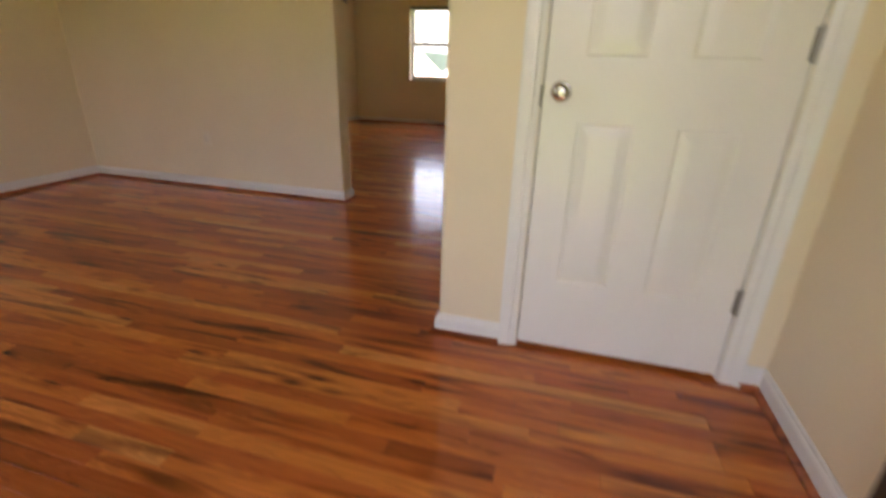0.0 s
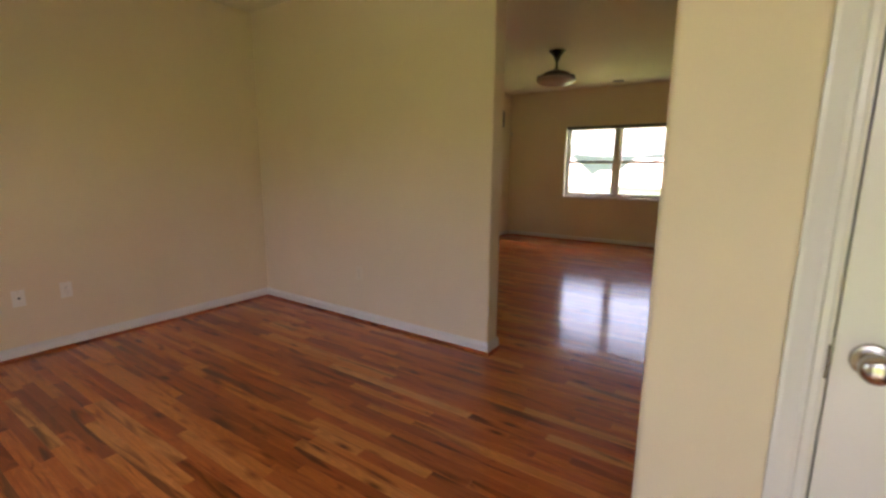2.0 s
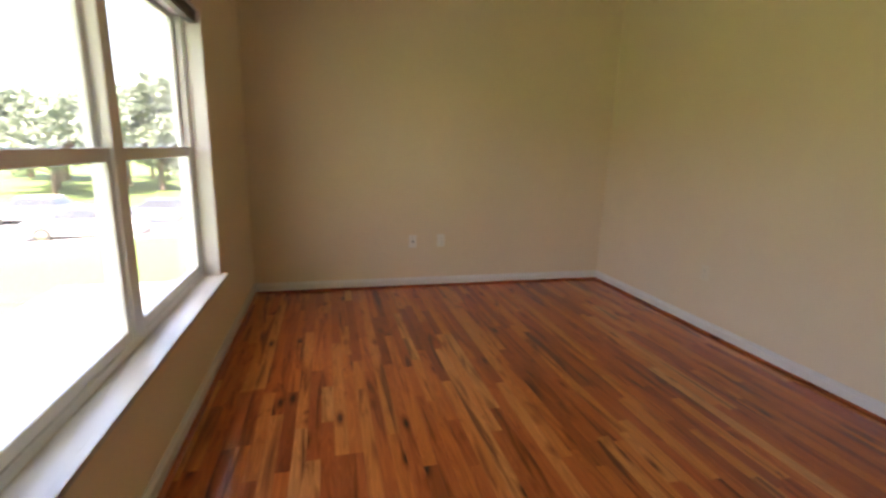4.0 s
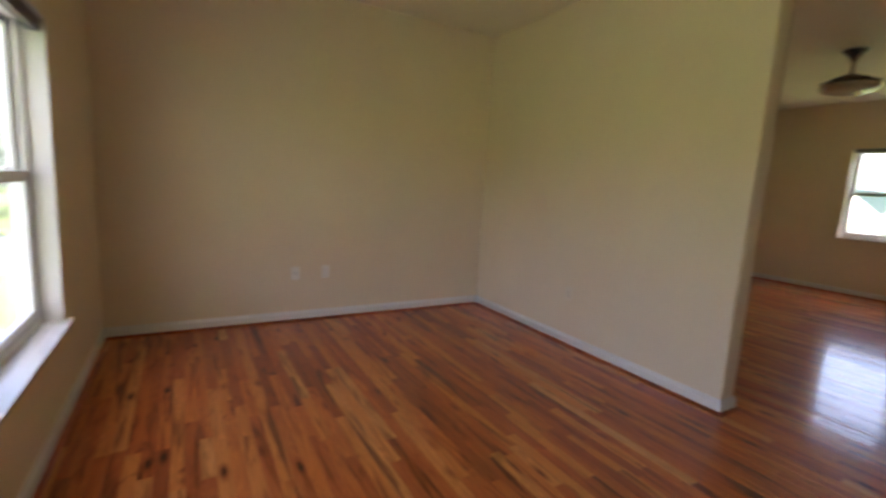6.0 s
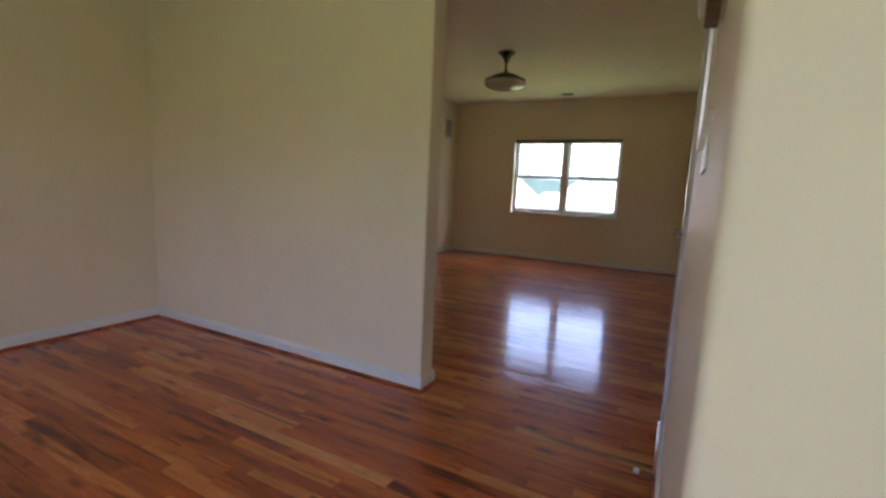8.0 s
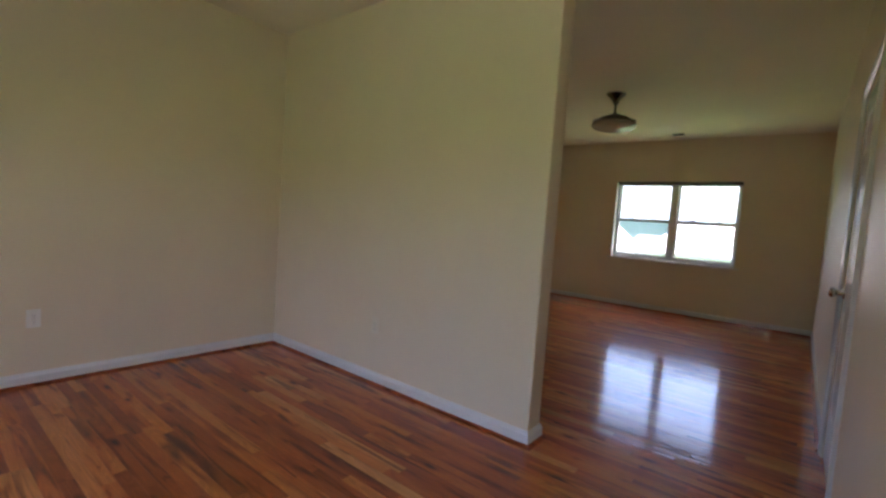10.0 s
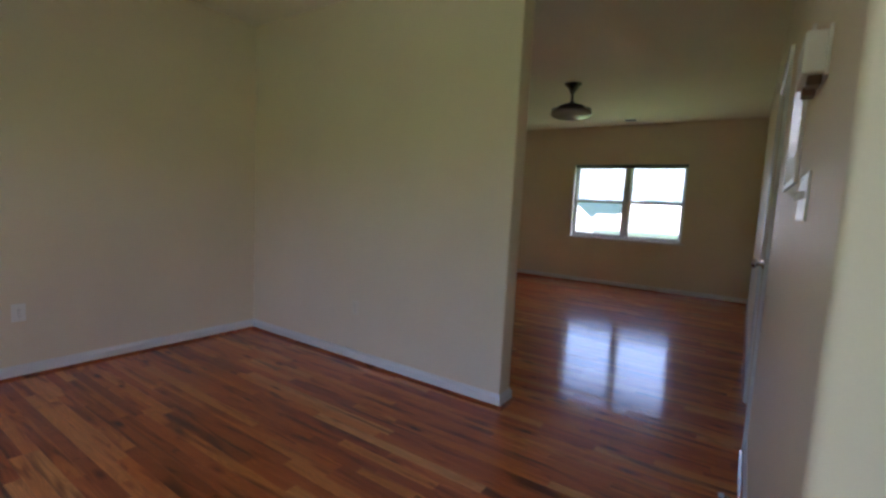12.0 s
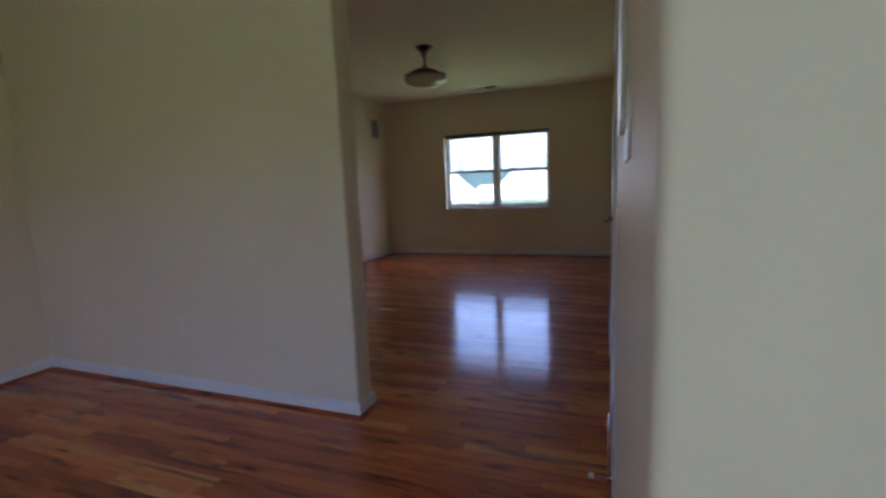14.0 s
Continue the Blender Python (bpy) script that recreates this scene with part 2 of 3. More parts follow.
def lathe(profile, seg=40, axis="z"):
    """A turned body from (radius, height) steps, round z; axis y turns it to face -y."""
    bm = bmesh.new()
    rings = []
    for r, h in profile:
        if r < 1e-5:
            rings.append([bm.verts.new((0, 0, h))])
        else:
            rings.append([bm.verts.new((r * math.cos(2 * math.pi * i / seg), r * math.sin(2 * math.pi * i / seg), h)) for i in range(seg)])
    for a, b in zip(rings, rings[1:]):
        for i in range(seg):
            j = (i + 1) % seg
            q = [a[i % len(a)], a[j % len(a)], b[j % len(b)], b[i % len(b)]]
            q = [v for k, v in enumerate(q) if v not in q[:k]]
            if len(q) > 2:
                bm.faces.new(q)
    if axis == "y":
        bmesh.ops.transform(bm, matrix=pose(0, 0, 0, 90), verts=bm.verts)
    return bm


def sweep(profile, p0, p1, out, m0=0.0, m1=0.0):
    """A moulding: profile of (depth, height) steps run from p0 to p1 on a wall whose outside is out; m0, m1: mitres (+1 outer, -1 inner corner)."""
    bm = bmesh.new()
    p0, p1, out = Vector(p0), Vector(p1), Vector(out)
    run = (p1 - p0).normalized()
    up = out.cross(run) if abs(run.z) > 0.5 else Vector((0, 0, 1))
    ends = []
    for p, m, s in ((p0, m0, -1), (p1, m1, 1)):
        ends.append([bm.verts.new(p + out * d + up * h + run * (s * m * d)) for d, h in profile])
    n = len(profile)
    for i in range(n):
        j = (i + 1) % n
        bm.faces.new((ends[0][i], ends[0][j], ends[1][j], ends[1][i]))
    bm.faces.new(ends[0])
    bm.faces.new(ends[1][::-1])
    return bm


def wall(name, origin, along, length, height, thick, holes=(), mat=None, label="", round0=0.0, round1=0.0, both=True):
    """A wall of thickness with openings through it: u runs along, z up; the room's face lies on origin, thickness goes to its left hand side."""
    a = Vector(along).normalized()
    n = Vector((-a.y, a.x, 0))
    o = Vector(origin)
    us = sorted({0.0, length, *[h[0] for h in holes], *[h[1] for h in holes]})
    zs = sorted({0.0, height, *[h[2] for h in holes], *[h[3] for h in holes]})
    solid = {}
    for i in range(len(us) - 1):
        for j in range(len(zs) - 1):
            u, z = (us[i] + us[i + 1]) / 2, (zs[j] + zs[j + 1]) / 2
            solid[i, j] = not any(h[0] < u < h[1] and h[2] < z < h[3] for h in holes)
    bm = bmesh.new()
    made = {}

    def v(i, j, k):
        if (i, j, k) not in made:
            made[i, j, k] = bm.verts.new(o + a * us[i] + n * (thick * k) + Vector((0, 0, zs[j])))
        return made[i, j, k]
    for (i, j), s in solid.items():
        if not s:
            continue
        bm.faces.new((v(i, j, 0), v(i + 1, j, 0), v(i + 1, j + 1, 0), v(i, j + 1, 0)))
        bm.faces.new((v(i, j, 1), v(i, j + 1, 1), v(i + 1, j + 1, 1), v(i + 1, j, 1)))
        for di, dj, c in ((-1, 0, ((i, j), (i, j + 1))), (1, 0, ((i + 1, j), (i + 1, j + 1))), (0, -1, ((i, j), (i + 1, j))), (0, 1, ((i, j + 1), (i + 1, j + 1)))):
            if not solid.get((i + di, j + dj), False):
                (p, q) = c
                bm.faces.new((v(*p, 0), v(*q, 0), v(*q, 1), v(*p, 1)))
    bmesh.ops.recalc_face_normals(bm, faces=bm.faces)
    for r, u in ((round0, 0.0), (round1, length)):
        if r:
            ed = [e for e in bm.edges if all(abs((w.co - o).dot(a) - u) < 1e-5 for w in e.verts) and abs(e.verts[0].co.z - e.verts[1].co.z) > 0.01
                  and (both or abs((e.verts[0].co - o).dot(n)) < 1e-5)]
            bmesh.ops.bevel(bm, geom=ed, offset=r, segments=5, profile=0.5, affect="EDGES")
    return tagged(part(name, bm, mat or WALL, smooth=bool(round0 or round1)), label, "wall", kind="structure")


# ---- the shell ----
H = 2.726                       # ceiling height
XA, XB, XS, XR = -2.584, -2.588, 1.282, 2.484   # side walls: front room, back room, passage, entry
YF, YC, YB = -3.244, -1.606, 5.569              # front wall, closet wall, back wall
WA = (-1.455, 0.42, 0.480, 1.89)              # front window: x0, x1, z0, z1
WB = (-1.470, 0.326, 0.816, 2.080)             # back window
DF = (1.39, 2.30, 0.0, 2.06)                 # front doorway

T = 0.12
wall("wall_front", (XR, YF, 0), (-1, 0, 0), XR - XA + 0.12, H, 0.16,
     [(XR - WA[1], XR - WA[0], WA[2], WA[3]), (XR - DF[1], XR - DF[0], 0.0, DF[3])], label="cream painted front wall with a window and a doorway")
wall("wall_left", (XA, YF, 0), (0, 1, 0), 0.0 - YF, H, T, label="bare cream painted wall of the front room")
wall("partition", (XB - T, 0, 0), (1, 0, 0), 0.0 - XB + T, H, 0.145, label="cream painted partition between the two rooms", round1=0.012)
wall("wall_left_back", (XB, 0.145, 0), (0, 1, 0), YB - 0.145, H, T, label="cream painted wall of the back room")
wall("wall_back", (XB - T, YB, 0), (1, 0, 0), XR + T - XB + T, H, 0.16,
     [(WB[0] - XB + T, WB[1] - XB + T, WB[2], WB[3])], label="cream painted back wall with a window")
SD = (0.45, 1.18)               # passage door, near and far edge
wall("wall_passage", (XS, YB, 0), (0, -1, 0), YB - YC, H, T, [(YB - SD[1], YB - SD[0], 0, 2.045)],
     label="cream painted passage wall with a door", round1=0.018, both=False)
CD = (1.612, 2.340)             # closet door edges
wall("wall_closet", (XS + T, YC, 0), (1, 0, 0), XR - XS - T, H, T, [(CD[0] - XS - T - 0.004, CD[1] - XS - T + 0.004, 0, 2.045)],
     label="cream painted closet wall with a door")
wall("wall_right", (XR, YB, 0), (0, -1, 0), YB - YF, H, T, label="cream painted entry wall")
ceil = boxes(((XB - 0.2, YF - 0.16, H), (XR + 0.2, YB + 0.16, H + 0.15)))
tagged(part("ceiling", ceil, CEIL), "flat off-white painted ceiling", "ceiling", kind="structure")
roof_bm = bmesh.new()
box(roof_bm, (XB - 0.5, YF - 0.5, H + 0.16), (XR + 0.5, YB + 0.66, H + 0.4))
# unseen overhang beyond the house, added to shade the entry
box(roof_bm, (0.35, YF - 2.80, 2.67), (XR + 1.6, YF - 0.17, 2.84))
tagged(part("roof", roof_bm, SHINGLE), "grey shingle roof over the rooms with an added shading overhang", "roof", kind="structure")

# ---- skirting and shoe moulding ----
BASE = [(0, 0.0), (0.013, 0.0), (0.013, 0.062), (0.011, 0.070), (0.007, 0.075), (0.006, 0.083), (0.003, 0.088), (0, 0.088)]
QUARTER = [(0.013, 0.0), (0.031, 0.0), (0.030, 0.007), (0.026, 0.013), (0.020, 0.017), (0.013, 0.019)]


def skirting(p0, p1, out, m0=-1, m1=-1):
    p0, p1 = (*p0, 0.001), (*p1, 0.001)
    tagged(part("baseboard", sweep(BASE, p0, p1, out, m0, m1), TRIM), "white painted baseboard along the wall", "baseboard", kind="structure")
    tagged(part("shoe_moulding", sweep(QUARTER, p0, p1, out, m0, m1), SHOE), "stained wooden quarter-round along the baseboard", "trim", kind="structure")


skirting((XA, YF), (XA, 0), (1, 0, 0))
skirting((XA, 0), (0, 0), (0, -1, 0), -1, 1)
skirting((0, 0), (0, 0.145), (1, 0, 0), 1, 1)
skirting((0, 0.145), (XB, 0.145), (0, 1, 0), 1, -1)
skirting((XB, 0.145), (XB, YB), (1, 0, 0))
skirting((XB, YB), (XS, YB), (0, -1, 0))
skirting((XS, YB), (XS, SD[1] + 0.072), (-1, 0, 0), -1, 0)
skirting((XS, SD[0] - 0.072), (XS, YC), (-1, 0, 0), 0, 1)
skirting((XS, YC), (CD[0] - 0.072, YC), (0, -1, 0), 1, 0)
skirting((CD[1] + 0.072, YC), (XR, YC), (0, -1, 0), 0, -1)
skirting((XR, YC), (XR, YF), (-1, 0, 0))
skirting((DF[0] - 0.072, YF), (XA, YF), (0, 1, 0), 0, -1)

# ---- door casings ----
CASE = [(0, 0.0), (0.009, 0.0), (0.011, 0.006), (0.011, 0.016), (0.016, 0.022), (0.013, 0.030), (0.017, 0.050), (0.019, 0.058), (0.019, 0.066), (0, 0.066)]


def casing(p0, p1, out, z1, name="door_casing"):
    """Two legs and a head round an opening from p0 to p1 along the wall; mitred at the head."""
    p0, p1, out = Vector((*p0, 0)), Vector((*p1, 0)), Vector(out)
    run = (p1 - p0).normalized()
    holder = thing(name, Matrix.Identity(4), "white painted colonial casing round the door", "trim", kind="structure")
    for p, side in ((p0, -1), (p1, 1)):
        bm = bmesh.new()
        lo = [bm.verts.new(p + run * side * h + out * d + Vector((0, 0, 0.002))) for d, h in CASE]
        hi = [bm.verts.new(p + run * side * h + out * d + Vector((0, 0, z1 + h))) for d, h in CASE]
        for i in range(len(CASE)):
            j = (i + 1) % len(CASE)
            bm.faces.new((lo[i], lo[j], hi[j], hi[i]))
        bm.faces.new(lo), bm.faces.new(hi)
        part("casing_leg", bm, TRIM, holder)
    bm = bmesh.new()
    a = [bm.verts.new(p0 - run * h + out * d + Vector((0, 0, z1 + h))) for d, h in CASE]
    b = [bm.verts.new(p1 + run * h + out * d + Vector((0, 0, z1 + h))) for d, h in CASE]
    for i in range(len(CASE)):
        j = (i + 1) % len(CASE)
        bm.faces.new((a[i], a[j], b[j], b[i]))
    part("casing_head", bm, TRIM, holder)
    return holder


casing((CD[0] - 0.006, YC), (CD[1] + 0.006, YC), (0, -1, 0), 2.047)
casing((XS, SD[0] - 0.002), (XS, SD[1] + 0.002), (-1, 0, 0), 2.047)
casing((DF[0], YF), (DF[1], YF), (0, 1, 0), DF[3])


# ---- doors ----
def raised_panel(x0, x1, z0, z1):
    """Both faces of a moulded panel set in the door: a groove, then a sloped raised field."""
    bm = bmesh.new()
    for face, s in ((0.0, 1), (0.035, -1)):
        loops = []
        for inset, deep in ((0.0, 0.0), (0.005, 0.0035), (0.011, 0.0048), (0.016, 0.0044), (0.042, 0.0010), (0.046, 0.0008)):
            y = face + s * deep
            loops.append([bm.verts.new(c) for c in ((x0 + inset, y, z0 + inset), (x1 - inset, y, z0 + inset), (x1 - inset, y, z1 - inset), (x0 + inset, y, z1 - inset))])
        for a, b in zip(loops, loops[1:]):
            for i in range(4):
                j = (i + 1) % 4
                bm.faces.new((a[i], a[j], b[j], b[i]))
        bm.faces.new(loops[-1])
    return bm


def knob_set(parent, x, z, metal=None):
    metal = metal or NICKEL
    k = part("door_knob", lathe([(0, 0.0), (0.033, 0.0), (0.033, 0.004), (0.030, 0.009), (0.016, 0.012), (0.0125, 0.018), (0.0125, 0.030), (0.018, 0.036),
                                 (0.0255, 0.042), (0.028, 0.050), (0.0275, 0.057), (0.023, 0.064), (0.014, 0.068), (0, 0.069)], 36, "y"), metal, parent, "round satin nickel knob", True)
    k.location = (x, -0.0005, z)
    return k


def panel_door(name, w, h, m, label, paint=None, knob=True, hinge_zs=(0.30, 1.10, 1.85)):
    """A moulded six-panel door, 35 mm thick; its front is y = 0, its latch edge x = 0."""
    paint = paint or DOORP
    door = thing(name, m, label, "door")
    st = 0.118
    mid = w / 2
    cols = [(st, mid - 0.062), (mid + 0.062, w - st)]
    rows = [(0.280, 0.858), (1.058, 1.600), (1.700, h - 0.115)]
    xs = [0.0, *cols[0], *cols[1], w]
    zs = [0.0] + [z for r in rows for z in r] + [h]
    bm = bmesh.new()
    for y in (0.0, 0.035):
        for i in range(len(xs) - 1):
            for j in range(len(zs) - 1):
                if i % 2 == 1 and j % 2 == 1:
                    continue
                bm.faces.new([bm.verts.new(c) for c in ((xs[i], y, zs[j]), (xs[i + 1], y, zs[j]), (xs[i + 1], y, zs[j + 1]), (xs[i], y, zs[j + 1]))])
    for x in (0.0, w):
        bm.faces.new([bm.verts.new(c) for c in ((x, 0, 0), (x, 0.035, 0), (x, 0.035, h), (x, 0, h))])
    for z in (0.0, h):
        bm.faces.new([bm.verts.new(c) for c in ((0, 0, z), (w, 0, z), (w, 0.035, z), (0, 0.035, z))])
    bmesh.ops.remove_doubles(bm, verts=bm.verts, dist=1e-5)
    part("slab", bm, paint, door)
    for c in cols:
        for r in rows:
            part("panel", raised_panel(*c, *r), paint, door)
    if knob:
        knob_set(door, 0.055, 0.952)
        part("latch_plate", boxes(((-0.0015, 0.006, 0.925), (0.0005, 0.029, 0.982))), NICKEL, door)
    for z in hinge_zs:
        bm = bmesh.new()
        for k in range(5):
            r = bmesh.ops.create_cone(bm, cap_ends=True, segments=12, radius1=0.0058, radius2=0.0058, depth=0.0172)
            bmesh.ops.translate(bm, verts=r["verts"], vec=(w + 0.002, -0.005, z + (k - 2) * 0.0178))
        for s in (-1, 1):
            r = bmesh.ops.create_uvsphere(bm, u_segments=10, v_segments=6, radius=0.0056)
            bmesh.ops.translate(bm, verts=r["verts"], vec=(w + 0.002, -0.005, z + s * 0.0455))
        box(bm, (w - 0.012, -0.0022, z - 0.044), (w + 0.001, 0.0004, z + 0.044))
        part("hinge", bm, HINGE, door, "satin nickel butt hinge")
    return door


closet = panel_door("door_1", CD[1] - CD[0] - 0.007, 2.021, pose(CD[0] + 0.004, YC + 0.004, 0.022), "closed white six-panel closet door with a round knob")
passage = panel_door("door_2", SD[1] - SD[0] - 0.008, 2.028, pose(XS + 0.004, SD[1] - 0.004, 0.015, 0, 0, -90), "closed white six-panel passage door with a round knob")
front = panel_door("door_3", 0.895, 2.035, pose(2.368, -2.345, 0.015, 0, 0, -93.2), "black front door swung open against the entry wall", BLACKD, hinge_zs=(0.3, 1.1, 1.8))


def jamb(name, lo_hi, label):
    holder = thing(name, Matrix.Identity(4), label, "door frame", kind="structure")
    for lo, hi in lo_hi:
        part("jamb_board", boxes((lo, hi)), TRIM, holder)


jamb("door_frame", [((CD[0] - 0.004, YC + 0.002, 0), (CD[0] - 0.0005, YC + T - 0.002, 2.044)), ((CD[1] + 0.0005, YC + 0.002, 0), (CD[1] + 0.004, YC + T - 0.002, 2.044)),
                   ((CD[0], YC + 0.045, 0), (CD[0] + 0.012, YC + 0.08, 2.044)), ((CD[1] - 0.012, YC + 0.045, 0), (CD[1], YC + 0.08, 2.044)),
                   ((CD[0], YC + 0.045, 2.03), (CD[1], YC + 0.08, 2.0445))], "white painted closet door frame")
jamb("door_frame", [((DF[0], YF - 0.158, 0), (DF[0] + 0.02, YF - 0.002, DF[3])), ((DF[1] - 0.02, YF - 0.158, 0), (DF[1], YF - 0.002, DF[3])),
                   ((DF[0], YF - 0.158, DF[3] - 0.02), (DF[1], YF - 0.002, DF[3]))], "white painted front door frame")
strike = boxes(((CD[0] - 0.0065, YC - 0.0095, 0.925), (CD[0] - 0.0012, YC - 0.0005, 0.992)), bevel=0.0008)
tagged(part("strike_plate", strike, BRONZE), "small dark metal strike plate on the door frame", "strike plate")
sill_f = boxes(((DF[0], YF - 0.20, -0.03), (DF[1], YF - 0.002, 0.012)), bevel=0.006)
tagged(part("threshold", sill_f, BRONZE), "dark metal front door threshold", "threshold", kind="structure")


# ---- windows ----
def bar(bm, lo, hi):
    box(bm, lo, hi, 0.003, 1)


def twin_window(name, W, wall_y, inward, label, stool, blind_drop, cords=False):
    """A twin double-hung vinyl window deep in its opening; inward is +1 or -1 along y towards the room."""
    x0, x1, z0, z1 = W
    win = thing(name, pose(0, wall_y, 0), label, "window", kind="structure")

    def Y(d):  # depth d behind the room face
        return -inward * d

    def span(xa, xb, da, db, za, zb):
        ya, yb = sorted((Y(da), Y(db)))
        return (xa, ya, za), (xb, yb, zb)
    mid, hm, f = (x0 + x1) / 2, 0.042, 0.034
    zm = (z0 + z1) / 2 + 0.005
    bm = bmesh.new()
    for s in (span(x0, x0 + f, 0.085, 0.155, z0, z1), span(x1 - f, x1, 0.085, 0.155, z0, z1), span(x0 + f, x1 - f, 0.085, 0.155, z1 - f, z1),
              span(x0 + f, x1 - f, 0.085, 0.155, z0, z0 + f), span(mid - hm, mid + hm, 0.080, 0.155, z0 + f, z1 - f)):
        bar(bm, *s)
    part("window_frame", bm, VINYL, win)
    for xa, xb in ((x0 + f, mid - hm), (mid + hm, x1 - f)):
        for lower, (za, zb), d in ((True, (z0 + f, zm + 0.018), 0.092), (False, (zm - 0.018, z1 - f), 0.122)):
            bm = bmesh.new()
            w = 0.030
            bar(bm, *span(xa, xa + w, d, d + 0.028, za, zb))
            bar(bm, *span(xb - w, xb, d, d + 0.028, za, zb))
            bar(bm, *span(xa + w, xb - w, d, d + 0.028, za, za + w + (0.012 if lower else 0)))
            bar(bm, *span(xa + w, xb - w, d, d + 0.028, zb - w - (0.018 if lower else 0), zb))
            sash = part("sash", bm, VINYL, win)
            pane = part("pane", boxes(span(xa + w - 0.004, xb - w + 0.004, d + 0.012, d + 0.016, za + w - 0.004, zb - w + 0.004 - (0.018 if lower else 0))), GLASS, sash)
            pane.visible_shadow = False
            if lower:
                for fx in (0.28, 0.72):
                    cx = xa + (xb - xa) * fx
                    bm = bmesh.new()
                    bar(bm, *span(cx - 0.03, cx + 0.03, d + 0.002, d + 0.026, zb + 0.001, zb + 0.014))
                    bar(bm, *span(cx - 0.008, cx + 0.026, d - 0.008, d + 0.006, zb + 0.012, zb + 0.022))
                    part("sash_lock", bm, VINYL, win)
    bm = bmesh.new()
    for s in (span(x0, x0 + 0.004, 0.001, 0.085, z0, z1), span(x1 - 0.004, x1, 0.001, 0.085, z0, z1), span(x0 + 0.004, x1 - 0.004, 0.001, 0.085, z1 - 0.004, z1)):
        box(bm, *s)
    part("jamb_liner", bm, TRIM, win, "white painted window reveal")
    horn = 0.055
    bm = bmesh.new()
    ya, yb = sorted((Y(-stool), Y(0.085)))
    box(bm, (x0, ya, z0 - 0.020), (x1, yb, z0 + 0.001), 0.0)
    ya, yb = sorted((Y(-stool), Y(-0.0015)))
    box(bm, (x0 - horn, ya, z0 - 0.0205), (x1 + horn, yb, z0 + 0.0015), 0.006)
    part("window_sill", bm, TRIM, win, "white painted window stool")
    # raised blind under the head
    bl = thing("window_blind", pose(0, wall_y, 0), "dark raised blind gathered under the window head", "blind")
    part("head_rail", boxes(span(x0 + 0.006, x1 - 0.006, 0.018, 0.062, z1 - 0.026, z1 - 0.002), bevel=0.002), BLIND, bl)
    n = max(3, int((blind_drop - 0.04) / 0.0032))
    slat = boxes(span(x0 + 0.012, x1 - 0.012, 0.020, 0.060, 0, 0.0016))
    me = mesh_of(slat, "slat", BLIND)
    for i in range(n):
        ob = new("slat", me)
        ob.parent = bl
        ob.location = (random.uniform(-0.002, 0.002), random.uniform(-0.0015, 0.0015), z1 - 0.0285 - i * 0.0032)
    zb = z1 - 0.0285 - n * 0.0032
    part("bottom_rail", boxes(span(x0 + 0.010, x1 - 0.010, 0.020, 0.060, zb - 0.014, zb), bevel=0.003), BLIND, bl)
    if cords:  # lift cords left hanging to the meeting rail
        for xa, xb in ((x0 + f, mid - hm), (mid + hm, x1 - f)):
            for u in (0.33, 0.67):
                cx = xa + (xb - xa) * u
                part("lift_cord", boxes(span(cx - 0.0028, cx + 0.0028, 0.0375, 0.0425, zm + 0.02, zb - 0.012)), CORD, bl, "thin grey lift cord")
    return win


twin_window("window_1", WA, YF, 1, "white vinyl twin double-hung front window with a deep sill", 0.034, 0.062)
twin_window("window_2", WB, YB, -1, "white vinyl twin double-hung back window", 0.02, 0.040, True)

# ---- ceiling fan of the back room ----
FX, FY = -0.660, 2.800
fan = thing("ceiling_fan", pose(FX, FY, H), "dark bronze ceiling fan with folded blades and frosted light bowl", "ceiling fan")
part("canopy", lathe([(0, 0), (0.098, 0), (0.098, -0.012), (0.088, -0.022), (0.062, -0.045), (0.034, -0.085), (0.026, -0.112), (0.017, -0.118), (0, -0.118)]), CANOPY, fan, "", True)
part("canopy_ring", lathe([(0.099, -0.002), (0.101, -0.006), (0.099, -0.011), (0.0975, -0.006), (0.099, -0.002)]), CHROME, fan, "bright nickel ring", True)
part("downrod", lathe([(0, -0.10), (0.013, -0.10), (0.013, -0.20), (0.022, -0.205), (0.026, -0.225), (0, -0.226)], 20), BRONZE, fan, "", True)
part("motor_housing", lathe([(0, -0.215), (0.030, -0.218), (0.055, -0.228), (0.10, -0.246), (0.145, -0.262), (0.168, -0.282), (0.170, -0.312), (0.150, -0.320), (0, -0.320)]), BRONZE, fan, "", True)
for k in range(4):
    bm = bmesh.new()
    rows = []
    for i in range(15):
        ang = k * math.pi / 2 + i / 14 * 2.0
        lift = -0.286 - 0.012 * (i / 14) - 0.002 * k
        taper = 0.5 + 0.5 * math.sin(math.pi * (0.12 + 0.76 * i / 14))
        inner, outer = 0.172, 0.172 + 0.062 * taper
        rows.append([bm.verts.new((r * math.cos(ang), r * math.sin(ang), lift + dz)) for r, dz in ((inner, 0), (outer, -0.008), (outer, -0.013), (inner, -0.005))])
    for a, b in zip(rows, rows[1:]):
        for i in range(4):
            j = (i + 1) % 4
            bm.faces.new((a[i], a[j], b[j], b[i]))
    bm.faces.new(rows[0]), bm.faces.new(rows[-1][::-1])
    part("blade", bm, BRONZE, fan, "folded dark fan blade", True)
part("trim_ring", lathe([(0.165, -0.312), (0.206, -0.314), (0.218, -0.318), (0.216, -0.324), (0.165, -0.324), (0.165, -0.312)], 56), CANOPY, fan, "dark nickel trim ring", True)
